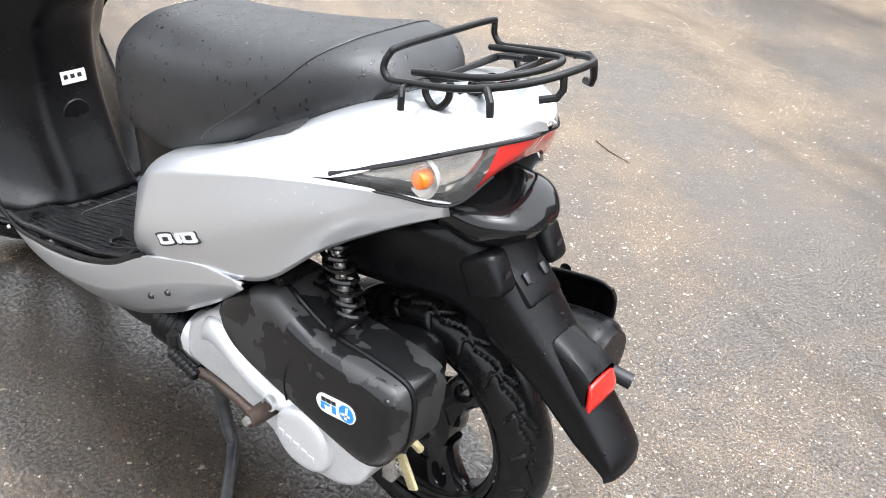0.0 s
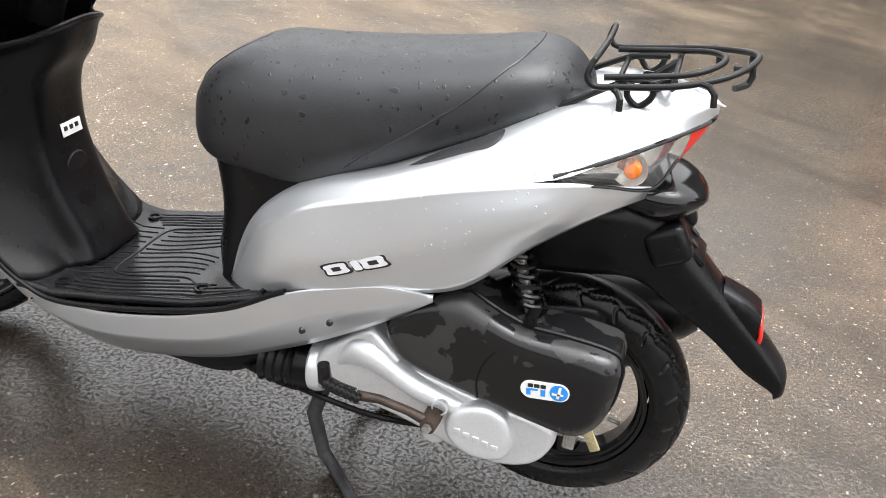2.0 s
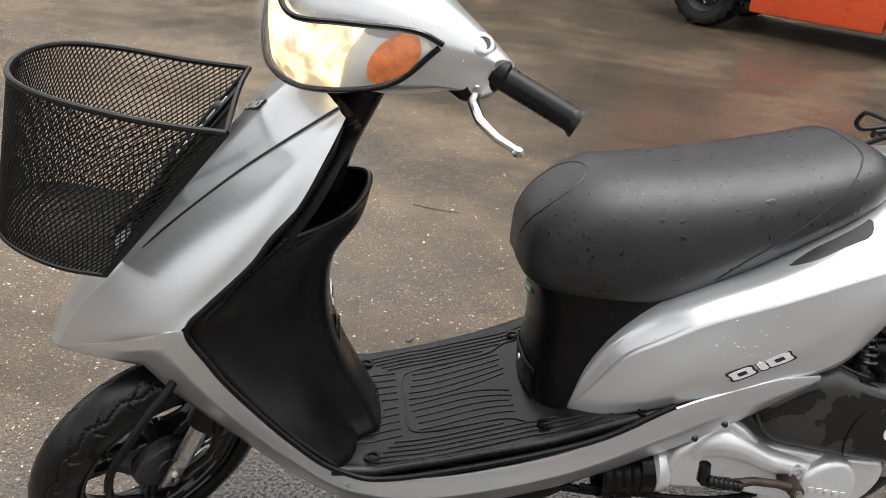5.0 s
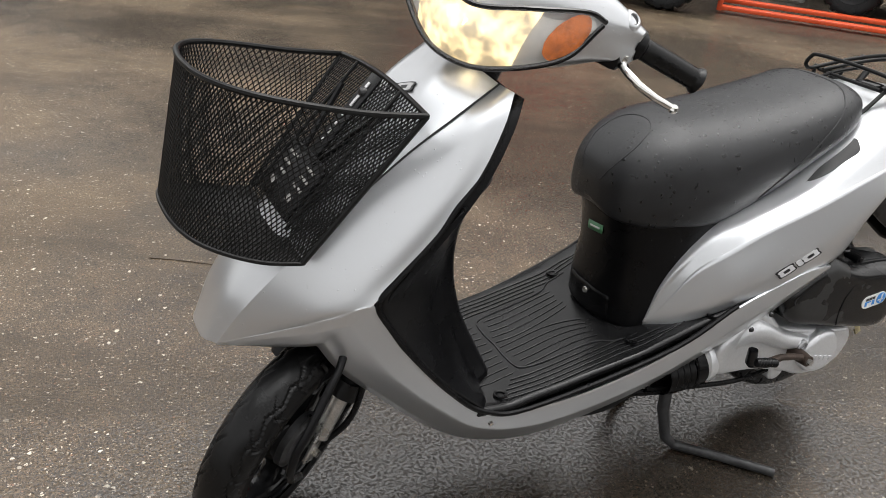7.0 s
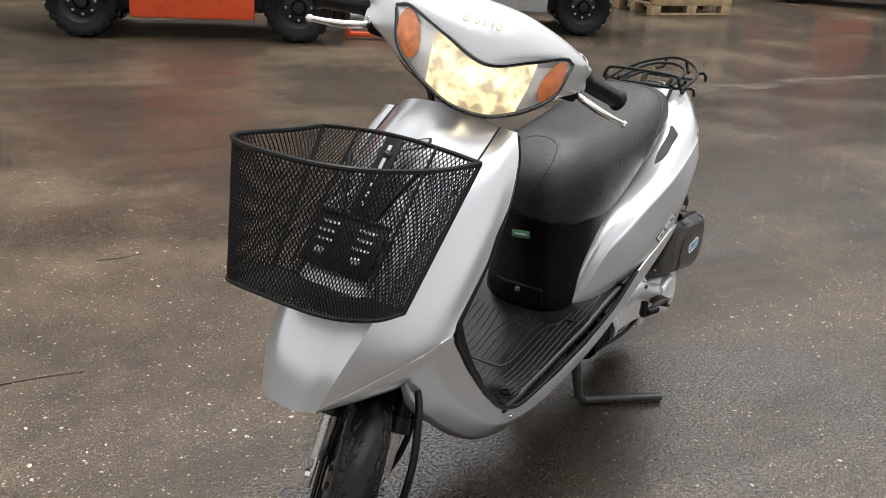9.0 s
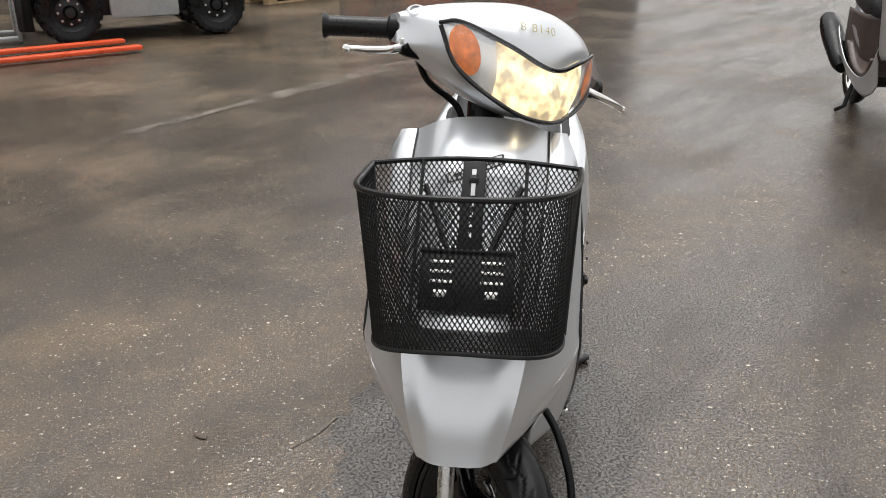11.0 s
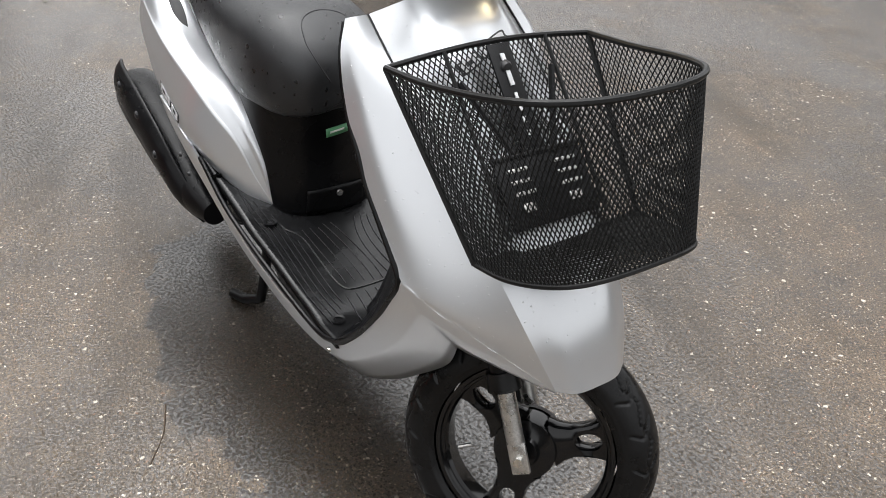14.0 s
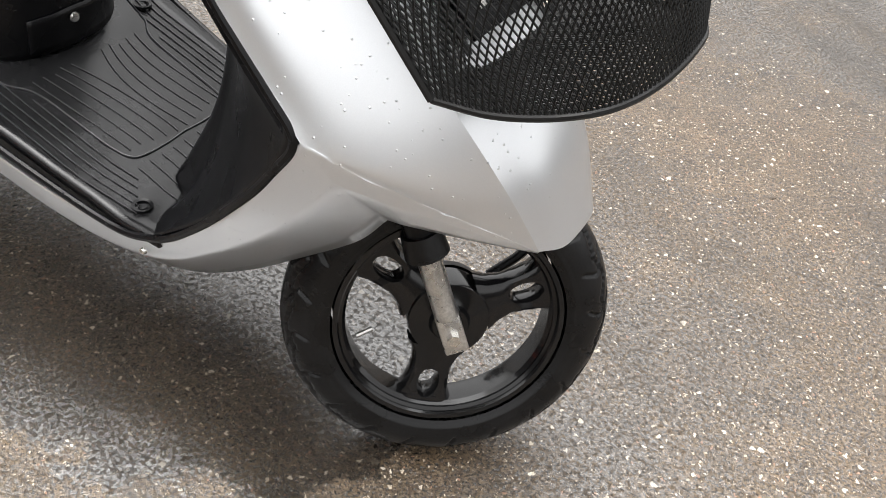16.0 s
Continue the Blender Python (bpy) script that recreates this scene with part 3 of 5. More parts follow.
# ---------------------------------------------------------------- the scooter
# x ahead, y to its left, z up; the rear axle stands near x = 0
AXIS_AT, CASTER, STEERING = Vector((1.159, 0, 0.1995)), radians(26.5), radians(40)
AXIS = Vector((-math.sin(CASTER), 0, math.cos(CASTER)))
STEER = Matrix.Translation(AXIS_AT) @ Matrix.Rotation(STEERING, 4, AXIS) @ Matrix.Translation(-AXIS_AT)
scooter = thing("motor_scooter", "silver motor scooter, black seat and front basket, on its centre stand", "scooter")
scooter.matrix_world = Matrix.Translation((.54, 0, .345)) @ Matrix.Rotation(.021, 4, "Y") @ Matrix.Translation((-.54, 0, -.345))


def tail_cowl():
    T = [(.50, .112, .365), (.478, .118, .44), (.445, .13, .50), (.395, .138, .547), (.332, .14, .583), (.23, .142, .622), (.13, .142, .672), (.05, .132, .715), (-.03, .10, .745), (-.10, .062, .757), (-.148, .028, .752), (-.177, .002, .741)]
    C = [(.50, .114, .361), (.472, .135, .415), (.435, .155, .485), (.385, .178, .53), (.325, .195, .572), (.22, .205, .612), (.12, .200, .642), (.0, .178, .668), (-.07, .135, .700), (-.125, .088, .720), (-.166, .036, .734), (-.179, .003, .737)]
    secs = []
    for t, c in zip(T, C):
        mid = [(t[i] + c[i]) / 2 for i in range(3)]
        swell = min(1.0, max(0.0, (.42 - t[0]) / .15))
        mid = (mid[0], mid[1] + 0.008 * swell, mid[2] + 0.010 * swell)
        secs.append(mirror_pts([(t[0] - 0.01, 0, t[2] + 0.006), (t[0], t[1] * 0.6, t[2] + 0.004), t, mid, c]))
    part("tail_cowl", loft(secs, 41, 5), SILVER, scooter, "silver painted plastic tail cowl, wet")
    lower = [
        [(.50, .114, .361), (.499, .115, .360), (.498, .115, .359)],
        [(.472, .135, .415), (.46, .15, .40), (.455, .155, .375)],
        [(.435, .155, .485), (.41, .185, .43), (.40, .182, .400)],
        [(.385, .178, .53), (.36, .207, .47), (.345, .199, .424)],
        [(.325, .195, .572), (.30, .217, .50), (.28, .210, .446)],
        [(.22, .205, .612), (.20, .219, .53), (.19, .207, .468)],
        [(.12, .200, .642), (.11, .212, .57), (.10, .195, .492)],
        [(.0, .178, .664), (.01, .190, .61), (.02, .170, .560)],
        [(-.06, .136, .657), (-.05, .14, .63), (-.05, .128, .603)],
        [(-.116, .093, .651), (-.112, .092, .642), (-.11, .085, .630)]]

    def side(s):
        bm = loft([[(x, y * s, z) for x, y, z in sec] for sec in lower], 16, 6)
        part("side_panel", bm, SILVER, scooter, "silver side panel with raindrops", solid=0.003)
        # dark sheet under the seat that paints the shade of the silver hand hollow
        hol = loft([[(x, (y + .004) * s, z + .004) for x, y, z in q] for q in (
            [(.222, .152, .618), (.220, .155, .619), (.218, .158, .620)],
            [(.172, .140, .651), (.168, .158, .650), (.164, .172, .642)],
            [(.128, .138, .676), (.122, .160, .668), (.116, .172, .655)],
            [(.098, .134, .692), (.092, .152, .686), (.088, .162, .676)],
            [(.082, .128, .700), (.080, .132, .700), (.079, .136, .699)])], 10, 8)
        part("grip_hollow_shade", hol, HOLLOW_SHADE, scooter, "dark sheet painting the shade of the hand hollow below the seat edge")
    both(side)


def tail_lamp():
    top = [(.004, .176, .669), (-.07, .136, .697), (-.125, .087, .717), (-.170, .030, .731), (-.175, 0, .733)]
    low = [(.002, .176, .664), (-.06, .136, .657), (-.115, .092, .650), (-.141, .049, .682), (-.150, 0, .694)]
    lamp = part("tail_lamp", loft([mirror_pts([(x + .030, y * .86, z) for x, y, z in reversed(top)]), mirror_pts([(x + .030, y * .86, z) for x, y, z in reversed(low)])], 40, 4), LAMPBOWL, scooter, "wedge-shaped rear lamp cluster")
    a, b = cr(top, 41), cr(low, 41)

    def strip(i0, i1, s):
        rows = []
        for i in range(i0, i1 + 1):
            m = (a[i] + b[i]) / 2 + np.array((-.008, .006, -.002)) * min(1, i / 8) * (1 - .8 * i / 40)
            q = cr([a[i], m, b[i]], 7)
            rows.append([(x, y * s, z) for x, y, z in q])
        return grid_bm(rows)
    for s in (1, -1):
        part("indicator_lens", strip(0, 25, s), INDLENS, lamp, "clear indicator lens")
        part("indicator_bulb", lathe([(0, .010), (.010, .008), (.0125, 0), (.011, -.010), (0, -.014)], 16, "y", (-.088, .116 * s, .679)), AMBER, lamp, "amber indicator bulb")
        part("indicator_bowl", lathe([(.004, -.012), (.014, -.008), (.021, .002), (.024, .010)], 20, "y", (-.084, .102 * s, .677)), LAMPBOWL, lamp, "", Matrix())
        part("lamp_trim", tube([(x, y * s, z + .0015) for x, y, z in top], .0032, 8, 40), GLOSSBLACK, lamp, "thin black lamp surround")
        part("lamp_sill", tube([(x, y * s, z - .001) for x, y, z in low[:4]], .0025, 8, 30), GLOSSBLACK, lamp)
        bowl = strip(3, 25, s)
        bowl.transform(Matrix.Translation((.016, -.010 * s, 0)))
        part("reflector_bowl", bowl, CHROME, lamp, "silvered reflector behind the lens", solid=.002)
    red = join(strip(25, 40, 1), mirrored(strip(25, 40, 1)))
    bmesh.ops.remove_doubles(red, verts=red.verts, dist=1e-5)
    part("brake_lens", red, RED, lamp, "red brake light lens")


def seat():
    secs = []
    for x0, w, zt, zb in ((.588, .030, .628, .588), (.574, .075, .668, .570), (.536, .108, .706, .558), (.475, .130, .736, .555), (.38, .140, .745, .556), (.27, .141, .757, .601),
                          (.16, .134, .774, .656), (.08, .122, .789, .693), (.035, .098, .782, .712), (.002, .062, .758, .722), (-.013, .02, .740, .728)):
        h = zt - zb
        secs.append([(x0, w * .80, zb), (x0, w * .98, zb + h * .16), (x0, w * 1.0, zb + h * .42), (x0, w * .90, zb + h * .76), (x0, w * .55, zb + h * .96), (x0, 0, zt),
                     (x0, -w * .55, zb + h * .96), (x0, -w * .90, zb + h * .76), (x0, -w * 1.0, zb + h * .42), (x0, -w * .98, zb + h * .16), (x0, -w * .80, zb), (x0, 0, zb + .005)])
    skin = loft(secs, 48, 5, True, True)
    tree = BVHTree.FromBMesh(skin)
    s = part("seat", skin, SEATBLACK, scooter, "black vinyl double seat beaded with rain")

    def seam(pts, r, label=""):
        """A piped seam that lies on the cover."""
        on = [tree.find_nearest(Vector(p))[0] for p in cr(pts, 60)]
        part("seat_seam", tube(cr([tuple(p) for p in on[::3]] + [tuple(on[-1])], 80), r, 6), INK, s, label)
    for k in (1, -1):
        seam([(.300, .150 * k, .600), (.265, .150 * k, .632), (.218, .145 * k, .668), (.16, .130 * k, .712), (.11, .110 * k, .752), (.083, .080 * k, .784), (.075, .040 * k, .800), (.073, 0, .805)], .0016, "stitched seat seam")
    seam([(.60, .030, .636), (.578, .050, .676), (.545, .056, .704), (.505, .042, .730), (.488, 0, .740), (.505, -.042, .730), (.545, -.056, .704), (.578, -.050, .676), (.60, -.030, .636)], .0012)


def seat_base():
    secs = []
    for z, xf, w, wb in ((.345, .552, .114, .118), (.40, .554, .110, .122), (.47, .550, .102, .125), (.53, .556, .104, .125), (.575, .566, .106, .124), (.60, .560, .100, .12)):
        secs.append([(.30, wb, z), (.44, wb, z), (.505, w, z), (xf - .012, w * .62, z), (xf, 0, z), (xf - .012, -w * .62, z), (.505, -w, z), (.44, -wb, z), (.30, -wb, z)])
    b = part("seat_base", loft(secs, 41, 5), BLACK, scooter, "black centre cover below the seat", solid=.003)
    def bent(y0, y1, z0, z1, lift):
        return grid_bm([[(.5565 + lift - 2.0 * y * y, y, z + .12 * y) for y in np.linspace(y0, y1, 9)] for z in (z0, z1)])
    part("label_sticker", bent(-.024, .022, .513, .531, .0006), GREEN, b, "small green printed sticker", solid=.0008)
    part("label_print", bent(-.016, .014, .520, .524, .0014), WHITE, b, solid=.0006)
    part("hatch", loft([[(.5485, .062, .40), (.557, .03, .402), (.5575, 0, .403), (.557, -.03, .402), (.5485, -.062, .40)], [(.5465, .064, .352), (.555, .03, .352), (.556, 0, .352), (.555, -.03, .352), (.5465, -.064, .352)]], 20, 6), BLACK, b, "small access hatch", solid=.004)
    part("hatch_screw", lathe([(0, .004), (.006, .003), (.007, 0)], 14, "x", (.5585, .003, .388)), STEEL, b)
    part("lock_slot", rbox((.003, .016, .007), (.5575, .0, .548), .001), STEEL, b)


def floor():
    def zf(x):
        return np.interp(x, (.35, .39, .54, .70, .81, .88), (.418, .402, .344, .306, .286, .292))
    rows = []
    for x in np.linspace(.345, .875, 40):
        w = np.interp(x, (.345, .40, .5, .65, .76, .84, .875), (.198, .193, .183, .172, .167, .168, .170))
        rows.append([(x, y, zf(x) + (.004 if abs(y) > w * .94 else 0) + .006 * (1 - min(1, abs(y) / .10)) * 0) for y in np.linspace(-w, w, 31)])
    f = part("floor_board", grid_bm(rows), MAT, scooter, "black ribbed rubber footboard, wet", solid=.012)
    # cut lines: a bordered panel of long curves that fan out towards the seat, fine ribs along both edges
    for s in (1, -1):
        for i in range(5):
            y0 = .009 + i * .0180
            pts = []
            for u in np.linspace(0, 1, 18):
                x = .738 - .19 * u + .006 * math.cos(i * .9)
                y = y0 + (.030 * u * u - .010 * math.sin(3.1 * u)) * (1 - i / 9) + .004 * math.sin(5 * u + s)
                if x < .572 and y < .112:
                    continue
                pts.append((x, y * s, zf(x) + .001))
            part("groove", tube(pts, .0009, 6), INK, f)
        border = [(.750, 0), (.752, .035), (.750, .070), (.742, .086), (.715, .093), (.66, .095), (.61, .097), (.585, .103), (.565, .118), (.550, .122)]
        part("panel_line", tube(cr([(x, y * s, zf(x) + .0010) for x, y in border], 60), .0015, 6), INK, f)
        for i in range(5):
            y0 = .012 + i * .020
            pts = [(x, (y0 + .012 * ((x - .75) / .1) ** 2) * s, zf(x) + .001) for x in np.linspace(.762, .835, 9) if x < .792 + i * .011]
            part("groove", tube(pts, .0009, 6), INK, f)
        for k in range(5):
            y0, x0, x1 = .110 + k * .0115, (.60, .52, .48, .45, .42)[k], (.775, .785, .795, .805, .815)[k]
            pts = [(x, min(y0 + max(0, .56 - x) * .16 - max(0, x - .74) * .10, .163) * s, zf(x) + .0012) for x in np.linspace(x0, x1, 20)]
            part("rib", tube(pts, .0010, 6), INK, f)
        for x, y in ((.812, .136), (.539, .139), (.397, .188)):
            part("floor_screw", join(lathe([(.013, 0), (.013, .004), (.009, .003), (.0085, -.002)], 18, "z", (x, y * s, zf(x) + .001)), lathe([(0, .0025), (.005, .002), (.006, 0)], 14, "z", (x, y * s, zf(x)))), BLACK, f, "recessed floor screw")


def front_shield():
    H = [
        [(.908, 0, .884), (.902, .062, .877), (.868, .116, .849), (.866, .134, .848), (.860, .148, .845)],
        [(.972, 0, .832), (.968, .06, .830), (.940, .117, .801), (.916, .152, .800), (.884, .168, .800)],
        [(1.040, 0, .765), (1.036, .055, .763), (1.008, .113, .751), (.974, .162, .722), (.924, .178, .728)],
        [(1.120, 0, .690), (1.117, .056, .688), (1.097, .110, .677), (1.046, .166, .634), (.990, .182, .645)],
        [(1.205, 0, .612), (1.202, .054, .609), (1.186, .100, .593), (1.124, .158, .554), (1.084, .182, .546)],
        [(1.270, 0, .532), (1.266, .047, .530), (1.249, .084, .520), (1.170, .140, .520), (1.106, .174, .538)],
        [(1.306, 0, .450), (1.303, .036, .450), (1.288, .062, .453), (1.205, .112, .488), (1.140, .157, .520)]]
    under = [(1.286, .060, .448), (1.228, .090, .451), (1.185, .112, .455), (1.165, .122, .457), (1.150, .127, .458)]
    part("front_cover", loft([mirror_pts(h[:3]) for h in H], 31, 6), SILVER, scooter, "silver front cover running down to a blunt nose, rain-wet")
    lower_edge = {}
    for s in (1, -1):
        secs = [cr([(x, y * s, z) for x, y, z in h[2:]], 19) for h in H]
        cols = []
        for k in range(19):
            line = [q[k] for q in secs]
            soft, split = cr(line, 37), np.vstack([cr(line[:5], 25), cr(line[4:], 13)[1:]])
            w = (k / 18) ** 2
            cols.append(soft * (1 - w) + split * w)
        part("front_wing", grid_bm([[c[r] for c in cols] for r in range(37)]), SILVER, scooter, "silver side wing of the front shield")
        lower_edge[s] = np.vstack([[c[36] for c in cols], cols[18][24:36][::-1]])
    inner = [[(x - .022, y * .955, z - .012) for x, y, z in h] for h in H[:5]]
    part("shield_lining", loft([mirror_pts(h) for h in inner], 31, 4), BLACK, scooter, "black lining behind the front shield")
    # lower legs of the fairing, running back as side skirts
    up = [(1.084, .182, .546), (1.03, .181, .462), (.984, .176, .397), (.92, .173, .336), (.855, .172, .284), (.764, .178, .274), (.65, .190, .294), (.50, .201, .342), (.36, .209, .420), (.28, .213, .452), (.205, .213, .474), (.138, .206, .474)]
    dn = [(1.15, .127, .458), (1.105, .108, .388), (1.03, .100, .312), (.95, .100, .240), (.863, .108, .187), (.76, .118, .166), (.65, .128, .180), (.50, .143, .226), (.36, .165, .302), (.27, .182, .362), (.20, .192, .412), (.137, .203, .464)]

    def leg(s):
        secs = []
        for u, d in zip(up, dn):
            m = [(a + b) / 2 for a, b in zip(u, d)]
            k = min(1, 8 * abs(u[2] - d[2]))
            secs.append([(u[0], (u[1] - .006) * s, u[2] + .001), (u[0], u[1] * s, u[2]), ((u[0] * 2 + d[0]) / 3, ((u[1] * 2 + d[1]) / 3 + .012 * k) * s, (u[2] * 2 + d[2]) / 3), (m[0], (m[1] + .014 * k) * s, m[2]), (d[0], d[1] * s, d[2])])
        # the face below the wing runs on into the skirt
        foot = cr([(x, y * s, z) for x, y, z in under], len(lower_edge[s]))
        first = cr(secs[0], 18)
        a1, c1 = lower_edge[s][-1], foot[-1]
        along = [float((q - a1) @ (c1 - a1) / ((c1 - a1) @ (c1 - a1))) for q in first]
        face = []
        for q, (a, c) in enumerate(zip(lower_edge[s], foot)):
            u = (q / (len(foot) - 1)) ** 1.5
            face.append([a * (1 - v) + c * v + (f1 - a1 * (1 - v) - c1 * v) * u for v, f1 in zip(along, first)])
        skin = join(loft(secs, 18, 6), grid_bm(face))
        bmesh.ops.remove_doubles(skin, verts=skin.verts, dist=.0016)
        bmesh.ops.recalc_face_normals(skin, faces=skin.faces)
        p = part("side_skirt", skin, SILVER, scooter, "silver lower side skirt", solid=.003)
        for x, z in ((.326, .375), (.283, .400)):
            part("skirt_plug", lathe([(0, .003 * s), (.004, .002 * s), (.0055, -.002 * s)], 14, "y", (x, .221 * s, z)), INK, p)
        part("skirt_screw", lathe([(0, .003 * s), (.004, .002 * s), (.005, -.002 * s)], 14, "y", (.849, .175 * s, .264)), CHROME, p)
    both(leg)
    # seam between the centre cover and the wings
    for s in (1, -1):
        part("cover_seam", tube([(.869, .117 * s, .850), (.941, .118 * s, .802), (1.009, .113 * s, .752), (1.098, .110 * s, .678), (1.14, .105 * s, .637)], .0016, 6, 40), INK, scooter)
    part("undercover", loft([mirror_pts([(x, 0, z), (x, w * .55, z + .002), (x, w * .92, z + .012), (x, w, z + .035), (x, w + .004, z + .10)]) for x, z, w in ((1.04, .33, .085), (.95, .245, .09), (.86, .190, .10), (.74, .160, .108), (.62, .150, .112), (.53, .150, .112), (.465, .182, .108), (.40, .255, .100))], 27, 5), BLACK, scooter, "black underside cover", solid=.004)


def inner_shield():
    S = [
        [(.820, 0, .709), (.828, .045, .703), (.856, .095, .688), (.902, .132, .678), (.945, .177, .681)],
        [(.836, 0, .660), (.844, .050, .656), (.888, .088, .660), (.932, .130, .648), (.985, .178, .642)],
        [(.876, 0, .600), (.882, .054, .596), (.915, .084, .592), (.965, .135, .590), (1.036, .178, .592)],
        [(.884, 0, .510), (.888, .054, .510), (.918, .080, .510), (.985, .132, .520), (1.074, .178, .540)],
        [(.862, 0, .420), (.866, .056, .420), (.897, .080, .420), (.950, .130, .425), (1.012, .176, .440)],
        [(.818, 0, .330), (.822, .056, .330), (.858, .080, .328), (.892, .130, .335), (.940, .172, .358)],
        [(.797, 0, .292), (.803, .064, .291), (.832, .088, .286), (.842, .132, .284), (.868, .170, .294)]]
    p = part("inner_shield", loft([mirror_pts(h) for h in S], 49, 5), BLACK, scooter, "black inner leg shield with open pocket", solid=.004)
    lip = [tuple(q) for q in mirror_pts(S[0])]
    part("pocket_lip", tube(lip, .0045, 8, 50), BLACK, p, "rolled pocket lip")
    part("warning_label", rbox((.002, .050, .024), (.8765, -.010, .507), .0008, Euler((0, radians(10), 0)).to_matrix()), WHITE, p, "white printed label with dark marks")
    for y in (-.022, -.008, .006):
        part("label_mark", rbox((.002, .008, .008), (.8752, y, .509), .0005, Euler((0, radians(10), 0)).to_matrix()), INK, p)
    part("inspection_cap", lathe([(0, -.003), (.026, -.002), (.028, 0), (.028, .004)], 30, "x", (.8655, .0, .440)), BLACK, p)
    for s in (1, -1):
        part("shield_edge", tube([(.866, .142 * s, .832), (.882, .163 * s, .793), (.920, .174 * s, .728), (.955, .178 * s, .686), (.985, .180 * s, .645), (1.045, .181 * s, .583), (1.070, .181 * s, .556), (1.073, .181 * s, .536), (1.052, .180 * s, .500), (1.016, .179 * s, .446), (.935, .173 * s, .350), (.862, .171 * s, .290), (.764, .176 * s, .279), (.50, .198 * s, .350), (.36, .205 * s, .424)], .0050, 8, 90), BLACK, p)


def handlebar():
    M = STEER
    secs = []
    # (y, front x, front z, top x, top z, back x, back z, bottom x, bottom z)
    for y, fx, fz, tx, tz, bx, bz, ux, uz in (
            (-0.212, 0.806, 0.98, 0.793, 0.999, 0.77, 0.984, 0.788, 0.955),
            (-0.17, 0.86, 0.986, 0.816, 1.026, 0.768, 0.993, 0.806, 0.936),
            (-0.11, 0.914, 0.962, 0.842, 1.05, 0.762, 1, 0.838, 0.905),
            (-0.05, 0.95, 0.956, 0.86, 1.066, 0.756, 1.01, 0.865, 0.89),
            (0, 0.96, 0.95, 0.866, 1.07, 0.754, 1.012, 0.872, 0.884),
            (0.05, 0.95, 0.956, 0.86, 1.066, 0.756, 1.01, 0.865, 0.89),
            (0.11, 0.914, 0.962, 0.842, 1.05, 0.762, 1, 0.838, 0.905),
            (0.17, 0.86, 0.986, 0.816, 1.026, 0.768, 0.993, 0.806, 0.936),
            (0.212, 0.806, 0.98, 0.793, 0.999, 0.77, 0.984, 0.788, 0.955)):
        secs.append([(fx, y, fz), ((fx + tx) / 2 + (.022 if abs(y) < .15 else .008), y, (fz + tz) / 2 + (.020 if abs(y) < .15 else .008)), (tx, y, tz), (bx, y, bz), (bx + .03, y, (bz + uz) / 2 - .015), (ux, y, uz), ((fx + ux) / 2 + .022, y, (fz + uz) / 2 - .012)])
    cowl = part("handlebar_cowl", loft(secs, 56, 5, True, True), SILVER, scooter, "silver handlebar cowl with headlight", M)
    # headlight: bowl, lit reflector, clear cover
    lo = [(.844, .163, 1.004), (.893, .138, .950), (.948, .062, .913), (.966, 0, .905)]
    hi = [(.842, .164, 1.008), (.872, .140, 1.020), (.925, .075, 1.008), (.957, 0, .990)]
    a, b = cr(mirror_pts(list(reversed(lo))), 49), cr(mirror_pts(list(reversed(hi))), 49)

    def face(i0, i1, off, bulge):
        rows = []
        for i in range(i0, i1 + 1):
            m = (a[i] + b[i]) / 2 + np.array((bulge, 0, .0)) * min(1, 4 * np.linalg.norm(a[i] - b[i]) / .08)
            rows.append([np.array(q) + (off, 0, 0) for q in cr([a[i], m, b[i]], 9)])
        return grid_bm(rows)
    head = part("headlight", face(0, 48, .004, .010), LAMPBOWL, cowl, "lit headlight with amber indicators", M)
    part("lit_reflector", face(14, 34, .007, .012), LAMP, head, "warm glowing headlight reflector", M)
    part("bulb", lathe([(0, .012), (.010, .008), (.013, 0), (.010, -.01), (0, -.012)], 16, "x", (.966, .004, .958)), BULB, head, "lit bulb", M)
    for s in (1, -1):
        rows = []
        for q in np.linspace(-1, 1, 17):
            f = 24 + s * (15.2 + q * 3.3)
            i0 = int(f)
            u = f - i0
            lo_, hi_ = a[i0] * (1 - u) + a[i0 + 1] * u, b[i0] * (1 - u) + b[i0 + 1] * u
            hv = .46 * math.sqrt(max(.02, 1 - q * q))
            rows.append([lo_ * (.5 - w) + hi_ * (.5 + w) + np.array((.012 + .006 * (1 - q * q) * (1 - (w / .42) ** 2), .004 * s, 0)) for w in np.linspace(-hv, hv, 9)])
        part("indicator", grid_bm(rows), AMBER, head, "amber front indicator", M)
    part("lens_cover", face(0, 48, .022, .016), LENS, head, "clear headlight cover", M)
    part("headlight_seal", tube([p + np.array((.016, 0, 0)) for p in a], .004, 8), GLOSSBLACK, head, "black rubber headlight seal", M)
    part("headlight_seal", tube([p + np.array((.014, 0, 0)) for p in b], .004, 8), GLOSSBLACK, head, "", M)
    for s in (1, -1):
        tilt = M @ Matrix.Translation((.812, .190 * s, 1.0135)) @ Matrix.Rotation(radians(-34 * s), 4, "X") @ Matrix.Rotation(radians(14), 4, "Y")
        part("mirror_boss", lathe([(.0085, -.004), (.0085, .0015), (.0095, .0025), (.0115, .0022), (.016, -.001), (.019, -.006)], 28, "z"), SILVER, cowl, "", tilt)
        part("mirror_mount", lathe([(0, .0005), (.0086, .0008)], 20, "z"), INK, cowl, "empty mirror hole", tilt)
        d = Vector((-.057, .091 * s, -.028)).normalized()
        g0, g1 = Vector((.787, .208 * s, .972)), Vector((.730, .304 * s, .943))
        rr = []
        pts = []
